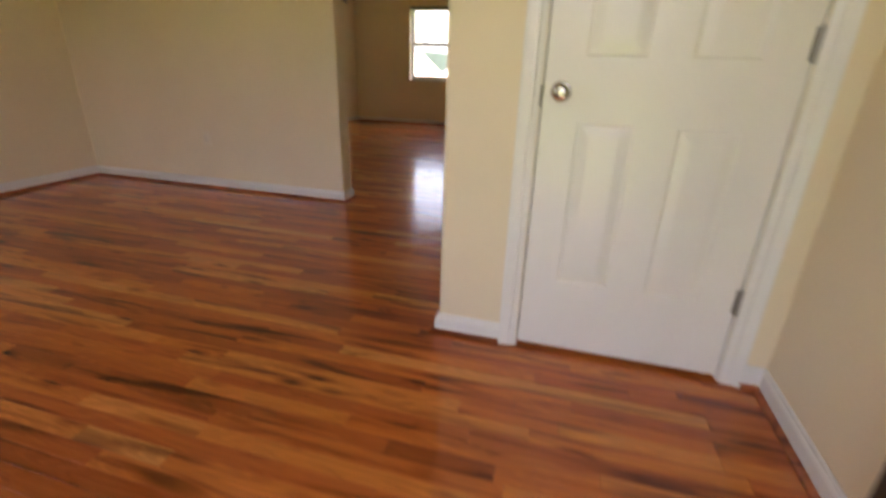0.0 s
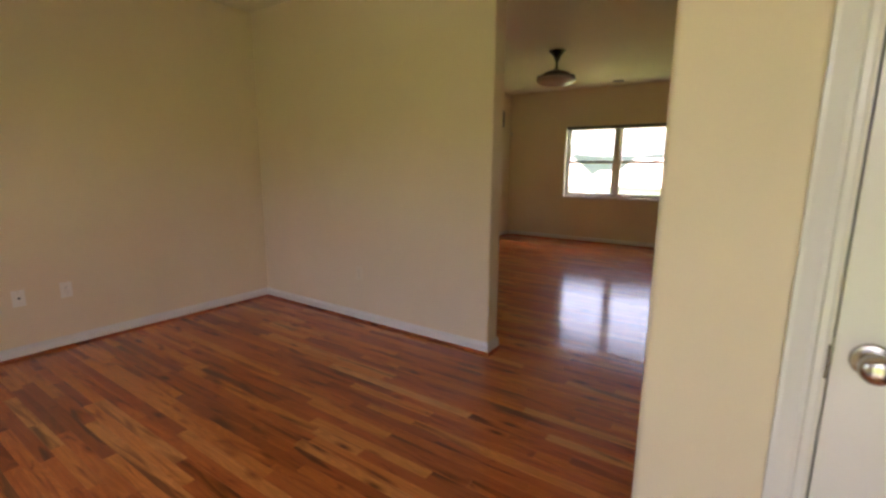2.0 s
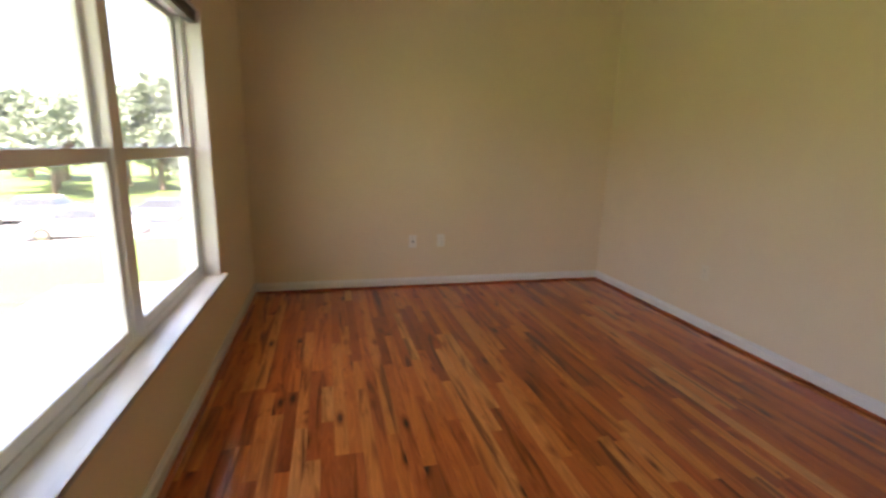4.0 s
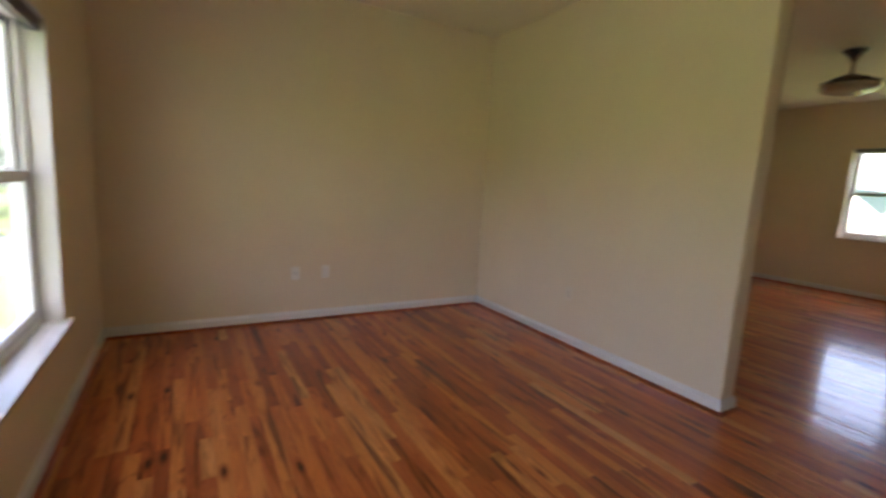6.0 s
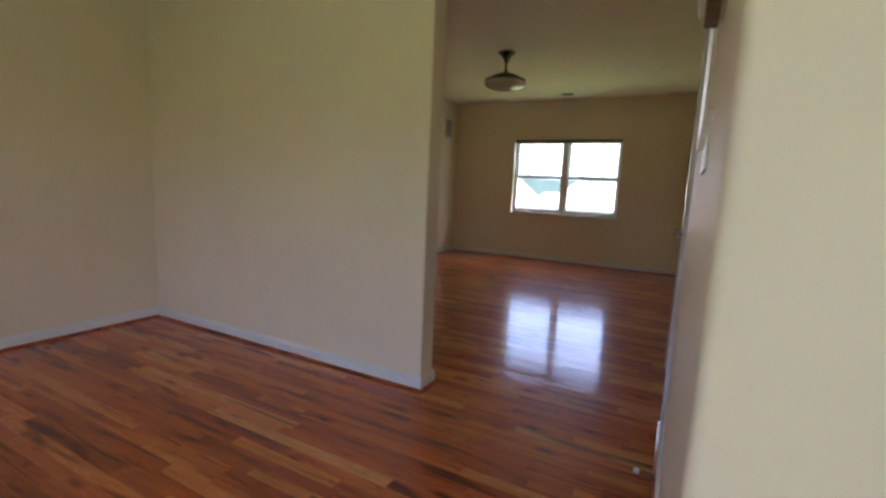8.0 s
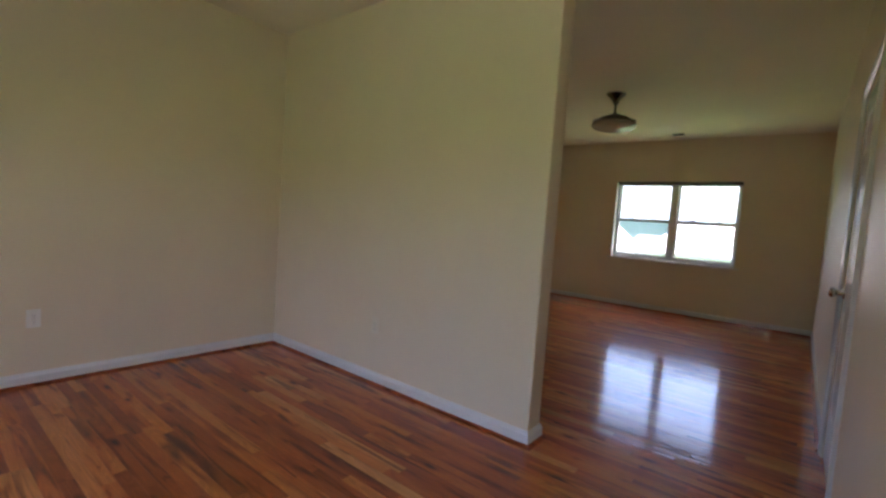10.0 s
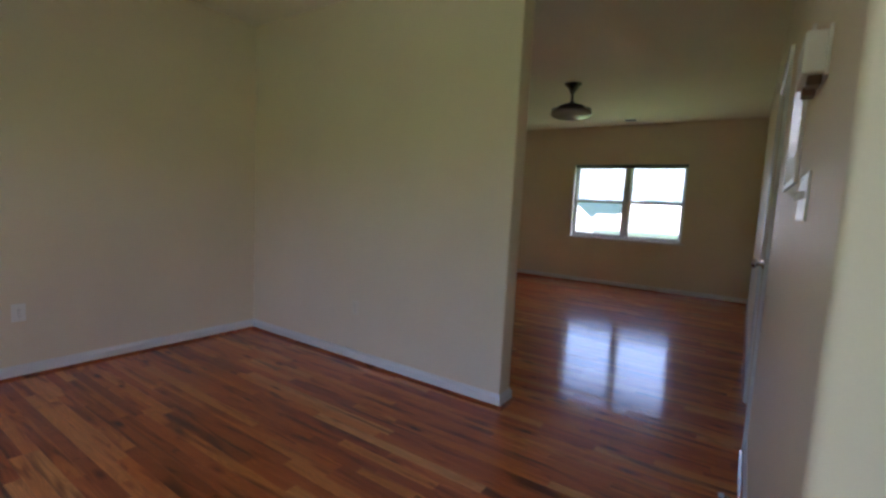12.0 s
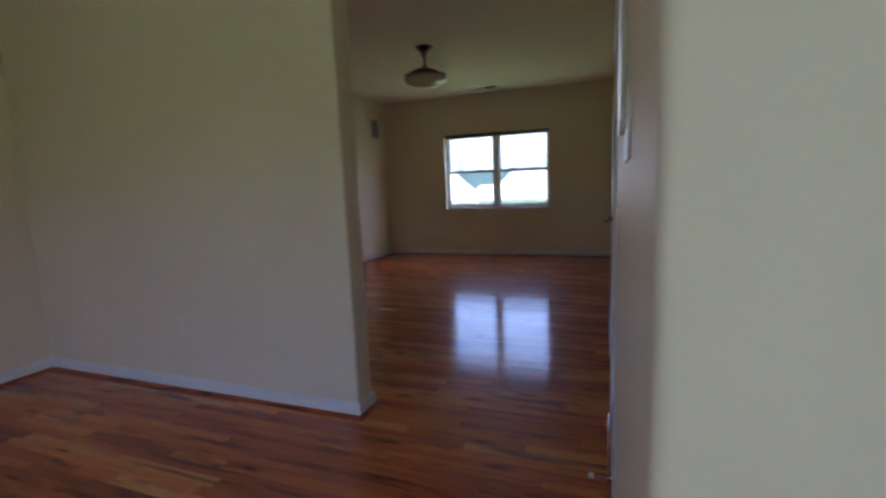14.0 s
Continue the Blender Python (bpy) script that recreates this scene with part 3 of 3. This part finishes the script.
part("light_bowl", lathe([(0.200, -0.322), (0.224, -0.325), (0.231, -0.337), (0.229, -0.356), (0.210, -0.377), (0.165, -0.393), (0.09, -0.402), (0, -0.405)], 56), BOWL, fan, "frosted light bowl", True)


# ---- vents, plates and wall boxes ----
def grille(name, w, h, m, label, slats, mat=None, tilt=35, category="vent"):
    """A framed louvre facing -y, centred on its pose."""
    mat = mat or PLATE
    g = thing(name, m, label, category)
    f = 0.022
    bm = bmesh.new()
    for lo, hi in (((-w / 2, -0.010, -h / 2), (w / 2, 0, -h / 2 + f)), ((-w / 2, -0.010, h / 2 - f), (w / 2, 0, h / 2)),
                   ((-w / 2, -0.010, -h / 2 + f), (-w / 2 + f, 0, h / 2 - f)), ((w / 2 - f, -0.010, -h / 2 + f), (w / 2, 0, h / 2 - f))):
        box(bm, lo, hi, 0.002, 1)
    part("frame", bm, mat, g)
    # flat dark sheet on the surface in place of the duct's shaded inside
    part("backing", boxes(((-w / 2 + f, -0.0015, -h / 2 + f), (w / 2 - f, -0.0005, h / 2 - f))), SLOT, g, "dark sheet standing in for the shaded duct")
    step = (h - 2 * f) / slats
    me = mesh_of(boxes(((-w / 2 + f, -0.0008, -step * 0.42), (w / 2 - f, 0.0008, step * 0.42))), "slat", mat)
    for i in range(slats):
        s = new("slat", me)
        s.parent = g
        s.matrix_local = pose(0, -0.006, -h / 2 + f + (i + 0.5) * step, tilt)
    return g


grille("return_air_grille", 0.52, 0.45, pose(XS, -0.52, 1.585, 0, 0, -90), "white louvred return-air grille on the passage wall", 20)
grille("wall_vent", 0.22, 0.30, pose(XB, 5.15, 2.245, 0, 0, 90), "grey louvred wall vent below the ceiling", 12, VENT)
grille("ceiling_vent", 0.16, 0.11, pose(-0.511, 5.15, H, 90), "small louvred ceiling vent", 5, BLIND)


def plate(name, m, label, kind_, gangs=1, mat=None):
    mat = mat or PLATE
    p = thing(name, m, label, "outlet" if kind_ != "switch" else "light switch")
    w = 0.070 + 0.046 * (gangs - 1)
    part("cover", boxes(((-w / 2, -0.006, -0.057), (w / 2, 0, 0.057)), bevel=0.0025), mat, p)
    for g in range(gangs):
        x = (g - (gangs - 1) / 2) * 0.046
        if kind_ == "outlet":
            for z in (-0.0195, 0.0195):
                part("socket", boxes(((x - 0.017, -0.0085, z - 0.014), (x + 0.017, -0.005, z + 0.014)), bevel=0.0015), mat, p)
                # thin dark blocks in place of the shade inside the slots
                part("slot", boxes(((x - 0.0075, -0.0088, z - 0.004), (x - 0.0055, -0.0083, z + 0.005)), ((x + 0.0055, -0.0088, z - 0.004), (x + 0.0075, -0.0083, z + 0.005)),
                                   ((x - 0.002, -0.0088, z - 0.011), (x + 0.002, -0.0083, z - 0.007))), SLOT, p)
        elif kind_ == "switch":
            part("toggle", boxes(((x - 0.005, -0.017, -0.004), (x + 0.005, -0.005, 0.012)), bevel=0.0015), mat, p)
        else:
            part("jack", lathe([(0, 0), (0.0075, 0), (0.0075, 0.008), (0.0045, 0.0085), (0.0045, 0.013), (0, 0.013)], 16, "y"), SLOT, p).location = (x, -0.0055, 0)
    part("screw", lathe([(0, 0), (0.003, 0), (0.002, 0.0012), (0, 0.0013)], 10, "y"), NICKEL, p).location = (0, -0.0058, 0.0 if kind_ == "outlet" else 0.044)
    return p


plate("wall_outlet", pose(XA, -1.64, 0.428, 0, 0, 90), "white duplex power outlet above the baseboard", "outlet")
plate("cable_outlet", pose(XA, -1.90, 0.423, 0, 0, 90), "white cable jack plate with a dark socket", "cable")
plate("wall_outlet", pose(-1.26, 0, 0.425), "cream duplex power outlet on the partition", "outlet", mat=IVORY)
plate("wall_switch", pose(XS, -1.05, 1.305, 0, 0, -90), "white four-gang light switch plate on the passage wall", "switch", 4)

chime = thing("door_chime", pose(XS, -1.13, 1.615, 0, 0, -90), "white door chime box with a brown lower edge", "door chime")
part("cover", boxes(((-0.085, -0.046, -0.055), (0.085, -0.006, 0.036)), bevel=0.007), PLATE, chime)
part("backplate", boxes(((-0.092, -0.007, -0.062), (0.092, 0, 0.042)), bevel=0.002), PLATE, chime)
for cx in (-0.05, 0.05):
    part("tube_end", boxes(((cx - 0.024, -0.034, -0.076), (cx + 0.024, -0.008, -0.0545)), bevel=0.004), WOODB, chime, "brown lower end of the chime")

stop = thing("door_stop", pose(XS - 0.0135, -0.22, 0.05, 0, 0, -90), "spring door stop with white rubber tip", "door stop")
bm = bmesh.new()
prev = None
for i in range(161):
    a = i / 160 * 2 * math.pi * 16
    c = Vector((0.0055 * math.cos(a), -0.002 - 0.066 * i / 160, 0.0055 * math.sin(a)))
    rad = Vector((math.cos(a), 0, math.sin(a)))
    ring = [bm.verts.new(c + 0.0011 * (rad * math.cos(k * math.pi / 2) + Vector((0, 1, 0)) * math.sin(k * math.pi / 2))) for k in range(4)]
    if prev:
        for k in range(4):
            bm.faces.new((prev[k], prev[(k + 1) % 4], ring[(k + 1) % 4], ring[k]))
    prev = ring
part("spring", bm, NICKEL, stop)
part("tip", lathe([(0, 0.066), (0.010, 0.066), (0.0115, 0.072), (0.0105, 0.084), (0.006, 0.088), (0, 0.088)], 18, "y"), RUBBER, stop, "white rubber tip", True)
part("socket_base", lathe([(0, 0), (0.010, 0), (0.009, 0.004), (0, 0.005)], 18, "y"), NICKEL, stop)

sensor = thing("corner_sensor", pose(XB + 0.01, YB - 0.01, 1.99, 0, 0, 45), "small white alarm sensor in the wall corner", "sensor")
part("body", boxes(((-0.022, -0.040, -0.032), (0.022, -0.008, 0.032)), bevel=0.008), PLATE, sensor)
part("lens", boxes(((-0.014, -0.0425, -0.020), (0.014, -0.0395, 0.005)), bevel=0.002), BOWL, sensor)

# ---- outside ----
def ease(t):
    t = min(1, max(0, t))
    return t * t * (3 - 2 * t)


def ground_z(x, y):
    """The house stands on a rise: the land falls away from it, most of all behind."""
    away = math.hypot(max(0, -4.5 - x, x - 4), max(0, -6 - y, y - YB))
    return -0.45 - 2.9 * ease(away / 22) - 1.5 * ease((y + 1) / 14) + 0.06 * math.sin(x * 0.11) * math.cos(y * 0.09)



bm = bmesh.new()
axis = [-900, -500, -280, -160, -100, -70, -50, -38, -30, -24, -19, -15, -12, -9, -6, -3, 0, 3, 6, 9, 12, 15, 19, 24, 30, 38, 50, 70, 100, 160, 280, 500, 900]
rowsv = [[bm.verts.new((x, y, ground_z(x, y))) for x in axis] for y in axis]
for a, b in zip(rowsv, rowsv[1:]):
    for i in range(len(axis) - 1):
        bm.faces.new((a[i], a[i + 1], b[i + 1], b[i]))
tagged(part("ground", bm, GRASS, smooth=True), "green mown lawn sloping down behind the house", "lawn", kind="structure")
porch = boxes(((-3.3, -5.0, -0.7), (3.2, YF - 0.162, -0.14)), bevel=0.015)
tagged(part("porch", porch, CONCRETE), "pale concrete front porch slab", "porch", kind="structure")
# unseen slab, added to cut the daylight that enters by the front door
canopy = boxes(((0.5, -5.9, 2.48), (3.9, YF - 0.161, 2.66)), bevel=0.01)
tagged(part("door_shade_slab", canopy, TRIM), "plain white slab added over the front door to shade it", "porch roof", kind="structure")
walkway = boxes(((-4.5, -5.6, -0.7), (-3.32, -4.3, -0.42)), bevel=0.01)
tagged(part("pavement", walkway, CONCRETE), "pale concrete walkway beside the lawn", "walkway", kind="structure")


def strip(name, x0, x1, lift, mat, label, category):
    bm = bmesh.new()
    ys = [-60 + 3 * i for i in range(20)]
    a = [[bm.verts.new((x, y, ground_z(x, y) + lift - d)) for x, d in ((x0, 0.3), (x0, 0), (x1, 0), (x1, 0.3))] for y in ys]
    for p, q in zip(a, a[1:]):
        for i in range(3):
            bm.faces.new((p[i], p[i + 1], q[i + 1], q[i]))
    return tagged(part(name, bm, mat), label, category, kind="structure")


strip("road", -30.5, -19.6, 0.015, ASPHALT, "grey asphalt side street", "road")
strip("kerb", -19.6, -19.35, 0.13, CONCRETE, "pale concrete kerb along the street", "kerb")
strip("footpath", -19.35, -17.9, 0.10, CONCRETE, "pale concrete footpath beside the street", "footpath")
strip("kerb", -30.75, -30.5, 0.13, CONCRETE, "pale concrete kerb along the street", "kerb")


def car(m, paint, label):
    c = thing("car", m, label, "car", "cars parked on the street")
    side = [(-2.15, 0.30), (-2.20, 0.55), (-2.12, 0.80), (-1.95, 0.90), (-1.10, 0.97), (1.00, 1.00), (1.75, 0.96), (2.08, 0.88), (2.18, 0.65), (2.12, 0.30)]
    bm = bmesh.new()
    rings = []
    for y, pinch in ((-0.86, 0.06), (-0.80, 0.0), (0.80, 0.0), (0.86, 0.06)):
        rings.append([bm.verts.new((x * (1 - pinch * 0.3), y, z - pinch * (z > 0.6))) for x, z in side])
    for a, b in zip(rings, rings[1:]):
        for i in range(len(side)):
            j = (i + 1) % len(side)
            bm.faces.new((a[i], a[j], b[j], b[i]))
    bm.faces.new(rings[0]), bm.faces.new(rings[-1][::-1])
    part("body", bm, paint, c, "", True)
    bm = bmesh.new()
    lo = [bm.verts.new((x, y, 0.94)) for x, y in ((-1.15, -0.78), (1.55, -0.78), (1.55, 0.78), (-1.15, 0.78))]
    hi = [bm.verts.new((x, y, 1.42)) for x, y in ((-0.40, -0.60), (1.05, -0.60), (1.05, 0.60), (-0.40, 0.60))]
    for i in range(4):
        j = (i + 1) % 4
        bm.faces.new((lo[i], lo[j], hi[j], hi[i]))
    part("windows", bm, CARGLASS, c, "dark car windows")
    part("roof", boxes(((-0.44, -0.62, 1.40), (1.09, 0.62, 1.455)), bevel=0.02), paint, c)
    for x in (-1.35, 1.35):
        for y in (-0.80, 0.80):
            w = part("wheel", lathe([(0, -0.11), (0.20, -0.11), (0.30, -0.11), (0.33, -0.07), (0.33, 0.07), (0.30, 0.11), (0.20, 0.11), (0, 0.11)], 24, "y"), TYRE, c, "", True)
            w.location = (x, y, 0.33)
            part("rim", lathe([(0, -0.118), (0.19, -0.116), (0.20, -0.10), (0.20, 0.10), (0.19, 0.116), (0, 0.118)], 18, "y"), NICKEL, w)
    for y in (-0.62, 0.62):
        part("headlight", boxes(((-2.17, y - 0.16, 0.62), (-2.08, y + 0.16, 0.76)), bevel=0.02), CHROME, c)
        part("tail_light", boxes(((2.06, y - 0.14, 0.66), (2.165, y + 0.14, 0.80)), bevel=0.02), BRASS, c)
    return c


def on_ground(x, y, turn, lift=0.0):
    return pose(x, y, ground_z(x, y) + lift, 0, 0, turn)


car(on_ground(-26.5, -11.6, 88, 0.015), BLUECAR, "dark blue saloon car parked at the kerb")
car(on_ground(-21.3, -12.8, 91, 0.015), SILVER, "silver saloon car parked at the kerb")
car(on_ground(-27.2, -17.8, 90, 0.015), WHITECAR, "white saloon car parked across the street")


def tree_meshes(seed, height, spread, leaves):
    rng = random.Random(seed)
    bm = bmesh.new()

    def limb(p, q, r0, r1):
        d = (q - p).normalized()
        side = d.orthogonal().normalized()
        other = d.cross(side)
        ends = [[bm.verts.new(c + r * (side * math.cos(k * math.pi / 3) + other * math.sin(k * math.pi / 3))) for k in range(6)] for c, r in ((p, r0), (q, r1))]
        for k in range(6):
            bm.faces.new((ends[0][k], ends[0][(k + 1) % 6], ends[1][(k + 1) % 6], ends[1][k]))
    tips = []
    top = Vector((rng.uniform(-0.3, 0.3), rng.uniform(-0.3, 0.3), height * 0.62))
    limb(Vector((0, 0, -0.3)), top * 0.45, height * 0.028, height * 0.021)
    limb(top * 0.45, top, height * 0.021, height * 0.009)
    for k in range(11):
        a = k * 2.4 + rng.uniform(-0.4, 0.4)
        start = top * (0.38 + 0.62 * k / 11)
        reach = spread * (1.0 - 0.5 * k / 11) * rng.uniform(0.7, 1.0)
        tip = start + Vector((math.cos(a) * reach, math.sin(a) * reach, height * rng.uniform(0.10, 0.28)))
        limb(start, tip, height * 0.010, height * 0.003)
        tips += [tip, start.lerp(tip, 0.6)]
    tips.append(top + Vector((0, 0, height * 0.22)))
    trunk = mesh_of(bm, "trunk", BARK, True)
    vs, fs = [], []
    for i in range(leaves):
        c = rng.choice(tips)
        off = Vector((rng.gauss(0, 1), rng.gauss(0, 1), rng.gauss(0, 0.75)))
        p = c + off.normalized() * (height * 0.12) * rng.random() ** 0.5
        n = Vector((rng.gauss(0, 1), rng.gauss(0, 1), rng.gauss(0.6, 1))).normalized()
        s = n.orthogonal().normalized() * height * rng.uniform(0.014, 0.034)
        u = n.cross(s) * rng.uniform(0.5, 0.9)
        b = len(vs)
        vs += [p - s, p + u, p + s, p - u]
        fs.append((b, b + 1, b + 2, b + 3))
    me = bpy.data.meshes.new("crown")
    me.from_pydata(vs, [], fs)
    me.materials.append(LEAF)
    return trunk, me


kinds = [tree_meshes(11 + k, h, s, 4200) for k, (h, s) in enumerate(((8.5, 3.2), (10.0, 3.4), (7.5, 3.4)))]


def tree(x, y, k, scale, turn, far=False):
    t = thing("tree", on_ground(x, y, turn) @ Matrix.Scale(scale, 4), "broad green leafy tree", "tree", "trees beyond the houses and street")
    for name, me in zip(("trunk", "crown"), kinds[k]):
        o = new(name, me)
        o.parent = t
        # far crowns take the leaf colour with haze mixed in
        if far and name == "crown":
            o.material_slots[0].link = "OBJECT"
            o.material_slots[0].material = HAZYLEAF


rng = random.Random(5)
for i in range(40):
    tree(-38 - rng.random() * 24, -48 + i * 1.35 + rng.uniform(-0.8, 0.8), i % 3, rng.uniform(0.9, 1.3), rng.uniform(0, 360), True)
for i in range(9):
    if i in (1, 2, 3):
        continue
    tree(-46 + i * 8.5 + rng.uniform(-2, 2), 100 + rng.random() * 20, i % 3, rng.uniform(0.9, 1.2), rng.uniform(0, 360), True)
for i in range(8):
    tree(-22 + i * 6 + rng.uniform(-1, 1), -34 - rng.random() * 8, i % 3, rng.uniform(0.8, 1.1), rng.uniform(0, 360))


bm = bmesh.new()


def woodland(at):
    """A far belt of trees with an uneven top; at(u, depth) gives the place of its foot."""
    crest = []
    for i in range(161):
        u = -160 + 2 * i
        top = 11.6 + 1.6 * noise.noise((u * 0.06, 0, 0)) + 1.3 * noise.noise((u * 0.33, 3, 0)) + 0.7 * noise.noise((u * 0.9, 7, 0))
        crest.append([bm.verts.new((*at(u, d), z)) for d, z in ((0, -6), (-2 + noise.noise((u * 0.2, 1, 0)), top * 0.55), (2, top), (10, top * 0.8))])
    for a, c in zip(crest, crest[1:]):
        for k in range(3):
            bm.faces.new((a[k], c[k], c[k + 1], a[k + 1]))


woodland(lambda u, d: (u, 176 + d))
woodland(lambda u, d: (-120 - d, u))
tagged(part("backdrop", bm, HAZE), "distant woodland on the horizon with haze mixed into its colour", "woodland", kind="structure")


def house(x, y, w, d, eave, ridge, label, win_rows):
    """A detached house with a hipped roof, its windows towards -y."""
    zg = ground_z(x, y)
    h = thing("house", pose(x, y, zg), label, "house", "houses behind the back garden")
    part("wall", boxes(((-w / 2, -d / 2, -0.5), (w / 2, d / 2, eave - zg)), bevel=0.02), SIDING, h)
    bm = bmesh.new()
    e, r, o = eave - zg, ridge - zg, 0.45
    run = d * 0.11
    b = [bm.verts.new(c) for c in ((-w / 2 - o, -d / 2 - o, e), (w / 2 + o, -d / 2 - o, e), (w / 2 + o, d / 2 + o, e), (-w / 2 - o, d / 2 + o, e))]
    lowb = [bm.verts.new((v.co.x, v.co.y, e - 0.18)) for v in b]
    t = [bm.verts.new(c) for c in ((-w / 2 + run, 0, r), (w / 2 - run, 0, r))]
    bm.faces.new((b[0], b[1], t[1], t[0])), bm.faces.new((b[2], b[3], t[0], t[1]))
    bm.faces.new((b[1], b[2], t[1])), bm.faces.new((b[3], b[0], t[0]))
    for i in range(4):
        j = (i + 1) % 4
        bm.faces.new((lowb[i], lowb[j], b[j], b[i]))
    bm.faces.new(lowb)
    part("roof", bm, SHINGLE, h, "pale grey shingle roof")
    for xx, zz in win_rows:
        wn_ = part("window", boxes(((xx - 0.55, -d / 2 - 0.06, zz), (xx + 0.55, -d / 2 + 0.01, zz + 1.3)), bevel=0.01), VINYL, h)
        part("glass", boxes(((xx - 0.47, -d / 2 - 0.066, zz + 0.08), (xx - 0.03, -d / 2 - 0.062, zz + 1.22)), ((xx + 0.03, -d / 2 - 0.066, zz + 0.08), (xx + 0.47, -d / 2 - 0.062, zz + 1.22))), CURTAIN, wn_)
    return h


house(-20.5, 42.5, 15.7, 9, -0.1, 2.40, "pale sided house with a light grey hipped roof", [(-5, 3.1), (-1.5, 3.1), (2, 3.1), (5.5, 3.1)])
house(1.9, 42.5, 21.6, 9, -0.1, 2.35, "pale sided house with a broad light grey roof", [(-9.8, 3.1), (-7.25, 3.1), (-4.0, 3.1), (-0.5, 3.1), (3.5, 3.1), (8.0, 3.1)])
house(-10.4, 54, 9.0, 6, -0.6, 1.15, "low pale garage behind two houses", [(0, 2.4)])


# ---- floor boards ----
sub = boxes(((XB - 0.11, YF - 0.155, -0.14), (XR + 0.11, YB + 0.15, -0.006)))
tagged(part("floor", sub, SUBFLOOR), "glossy red-brown hardwood strip floor", "floor", kind="structure")
floor = bpy.data.objects["floor"]
PW, GAP = 0.057, 0.0003


def board_verts(length):
    """A board with eased edges and a faintly crowned top."""
    x, y, c, drop = length / 2 - GAP / 2, PW / 2 - GAP / 2, 0.0006, 0.00040
    top = [(v, -drop * (v / y) ** 2) for v in (-y + c, -0.7 * y, -0.4 * y, -0.12 * y, 0.12 * y, 0.4 * y, 0.7 * y, y - c)]
    rows = [(-y, -0.006), (-y, -drop - c * 0.6), *top, (y, -drop - c * 0.6), (y, -0.006)]
    n = len(rows)
    vs = [(sx * (x - (c if 2 <= i <= n - 3 else 0)), v, z) for i, (v, z) in enumerate(rows) for sx in (-1, 1)]
    fs = [(2 * i, 2 * i + 1, 2 * i + 3, 2 * i + 2) for i in range(n - 1)]
    fs += [tuple(range(0, 2 * n, 2))[::-1], tuple(range(1, 2 * n, 2))]
    return vs, fs


lengths = [0.32, 0.46, 0.60, 0.76, 0.92, 1.10, 1.30]
shared = {}
for L in lengths:
    vs, fs = board_verts(L)
    me = bpy.data.meshes.new("plank")
    me.from_pydata(vs, [], fs)
    me.materials.append(PLANK)
    shared[L] = me
rng = random.Random(21)
far_v, far_f = [], []
X0, X1, Y1 = XB - 0.10, XR + 0.10, YB + 0.10
y = YF - 0.12 + PW / 2
while y + PW / 2 < Y1:
    x = X0 - rng.random() * 0.9
    while x < X1:
        L = rng.choice(lengths)
        a, b = max(x, X0), min(x + L, X1)
        x += L
        if b - a < 0.04:
            continue
        whole = b - a > L - 1e-6
        m = pose((a + b) / 2, y, rng.uniform(-0.0003, 0.0003), rng.gauss(0, 0.36), rng.uniform(-0.03, 0.03), 180 * rng.randrange(2))
        if whole and -2.40 < y < 0.25 and a < 1.6:
            ob = new("plank", shared[L])
            ob.parent = floor
            ob.matrix_local = m
        else:
            vs, fs = board_verts(b - a)
            n = len(far_v)
            far_v += [m @ Vector(v) for v in vs]
            far_f += [tuple(i + n for i in f) for f in fs]
    y += PW
me = bpy.data.meshes.new("far_planks")
me.from_pydata(far_v, [], far_f)
me.materials.append(PLANKS)
rest = new("far_planks", me)
rest.parent = floor
tagged(rest, kind="stuff")
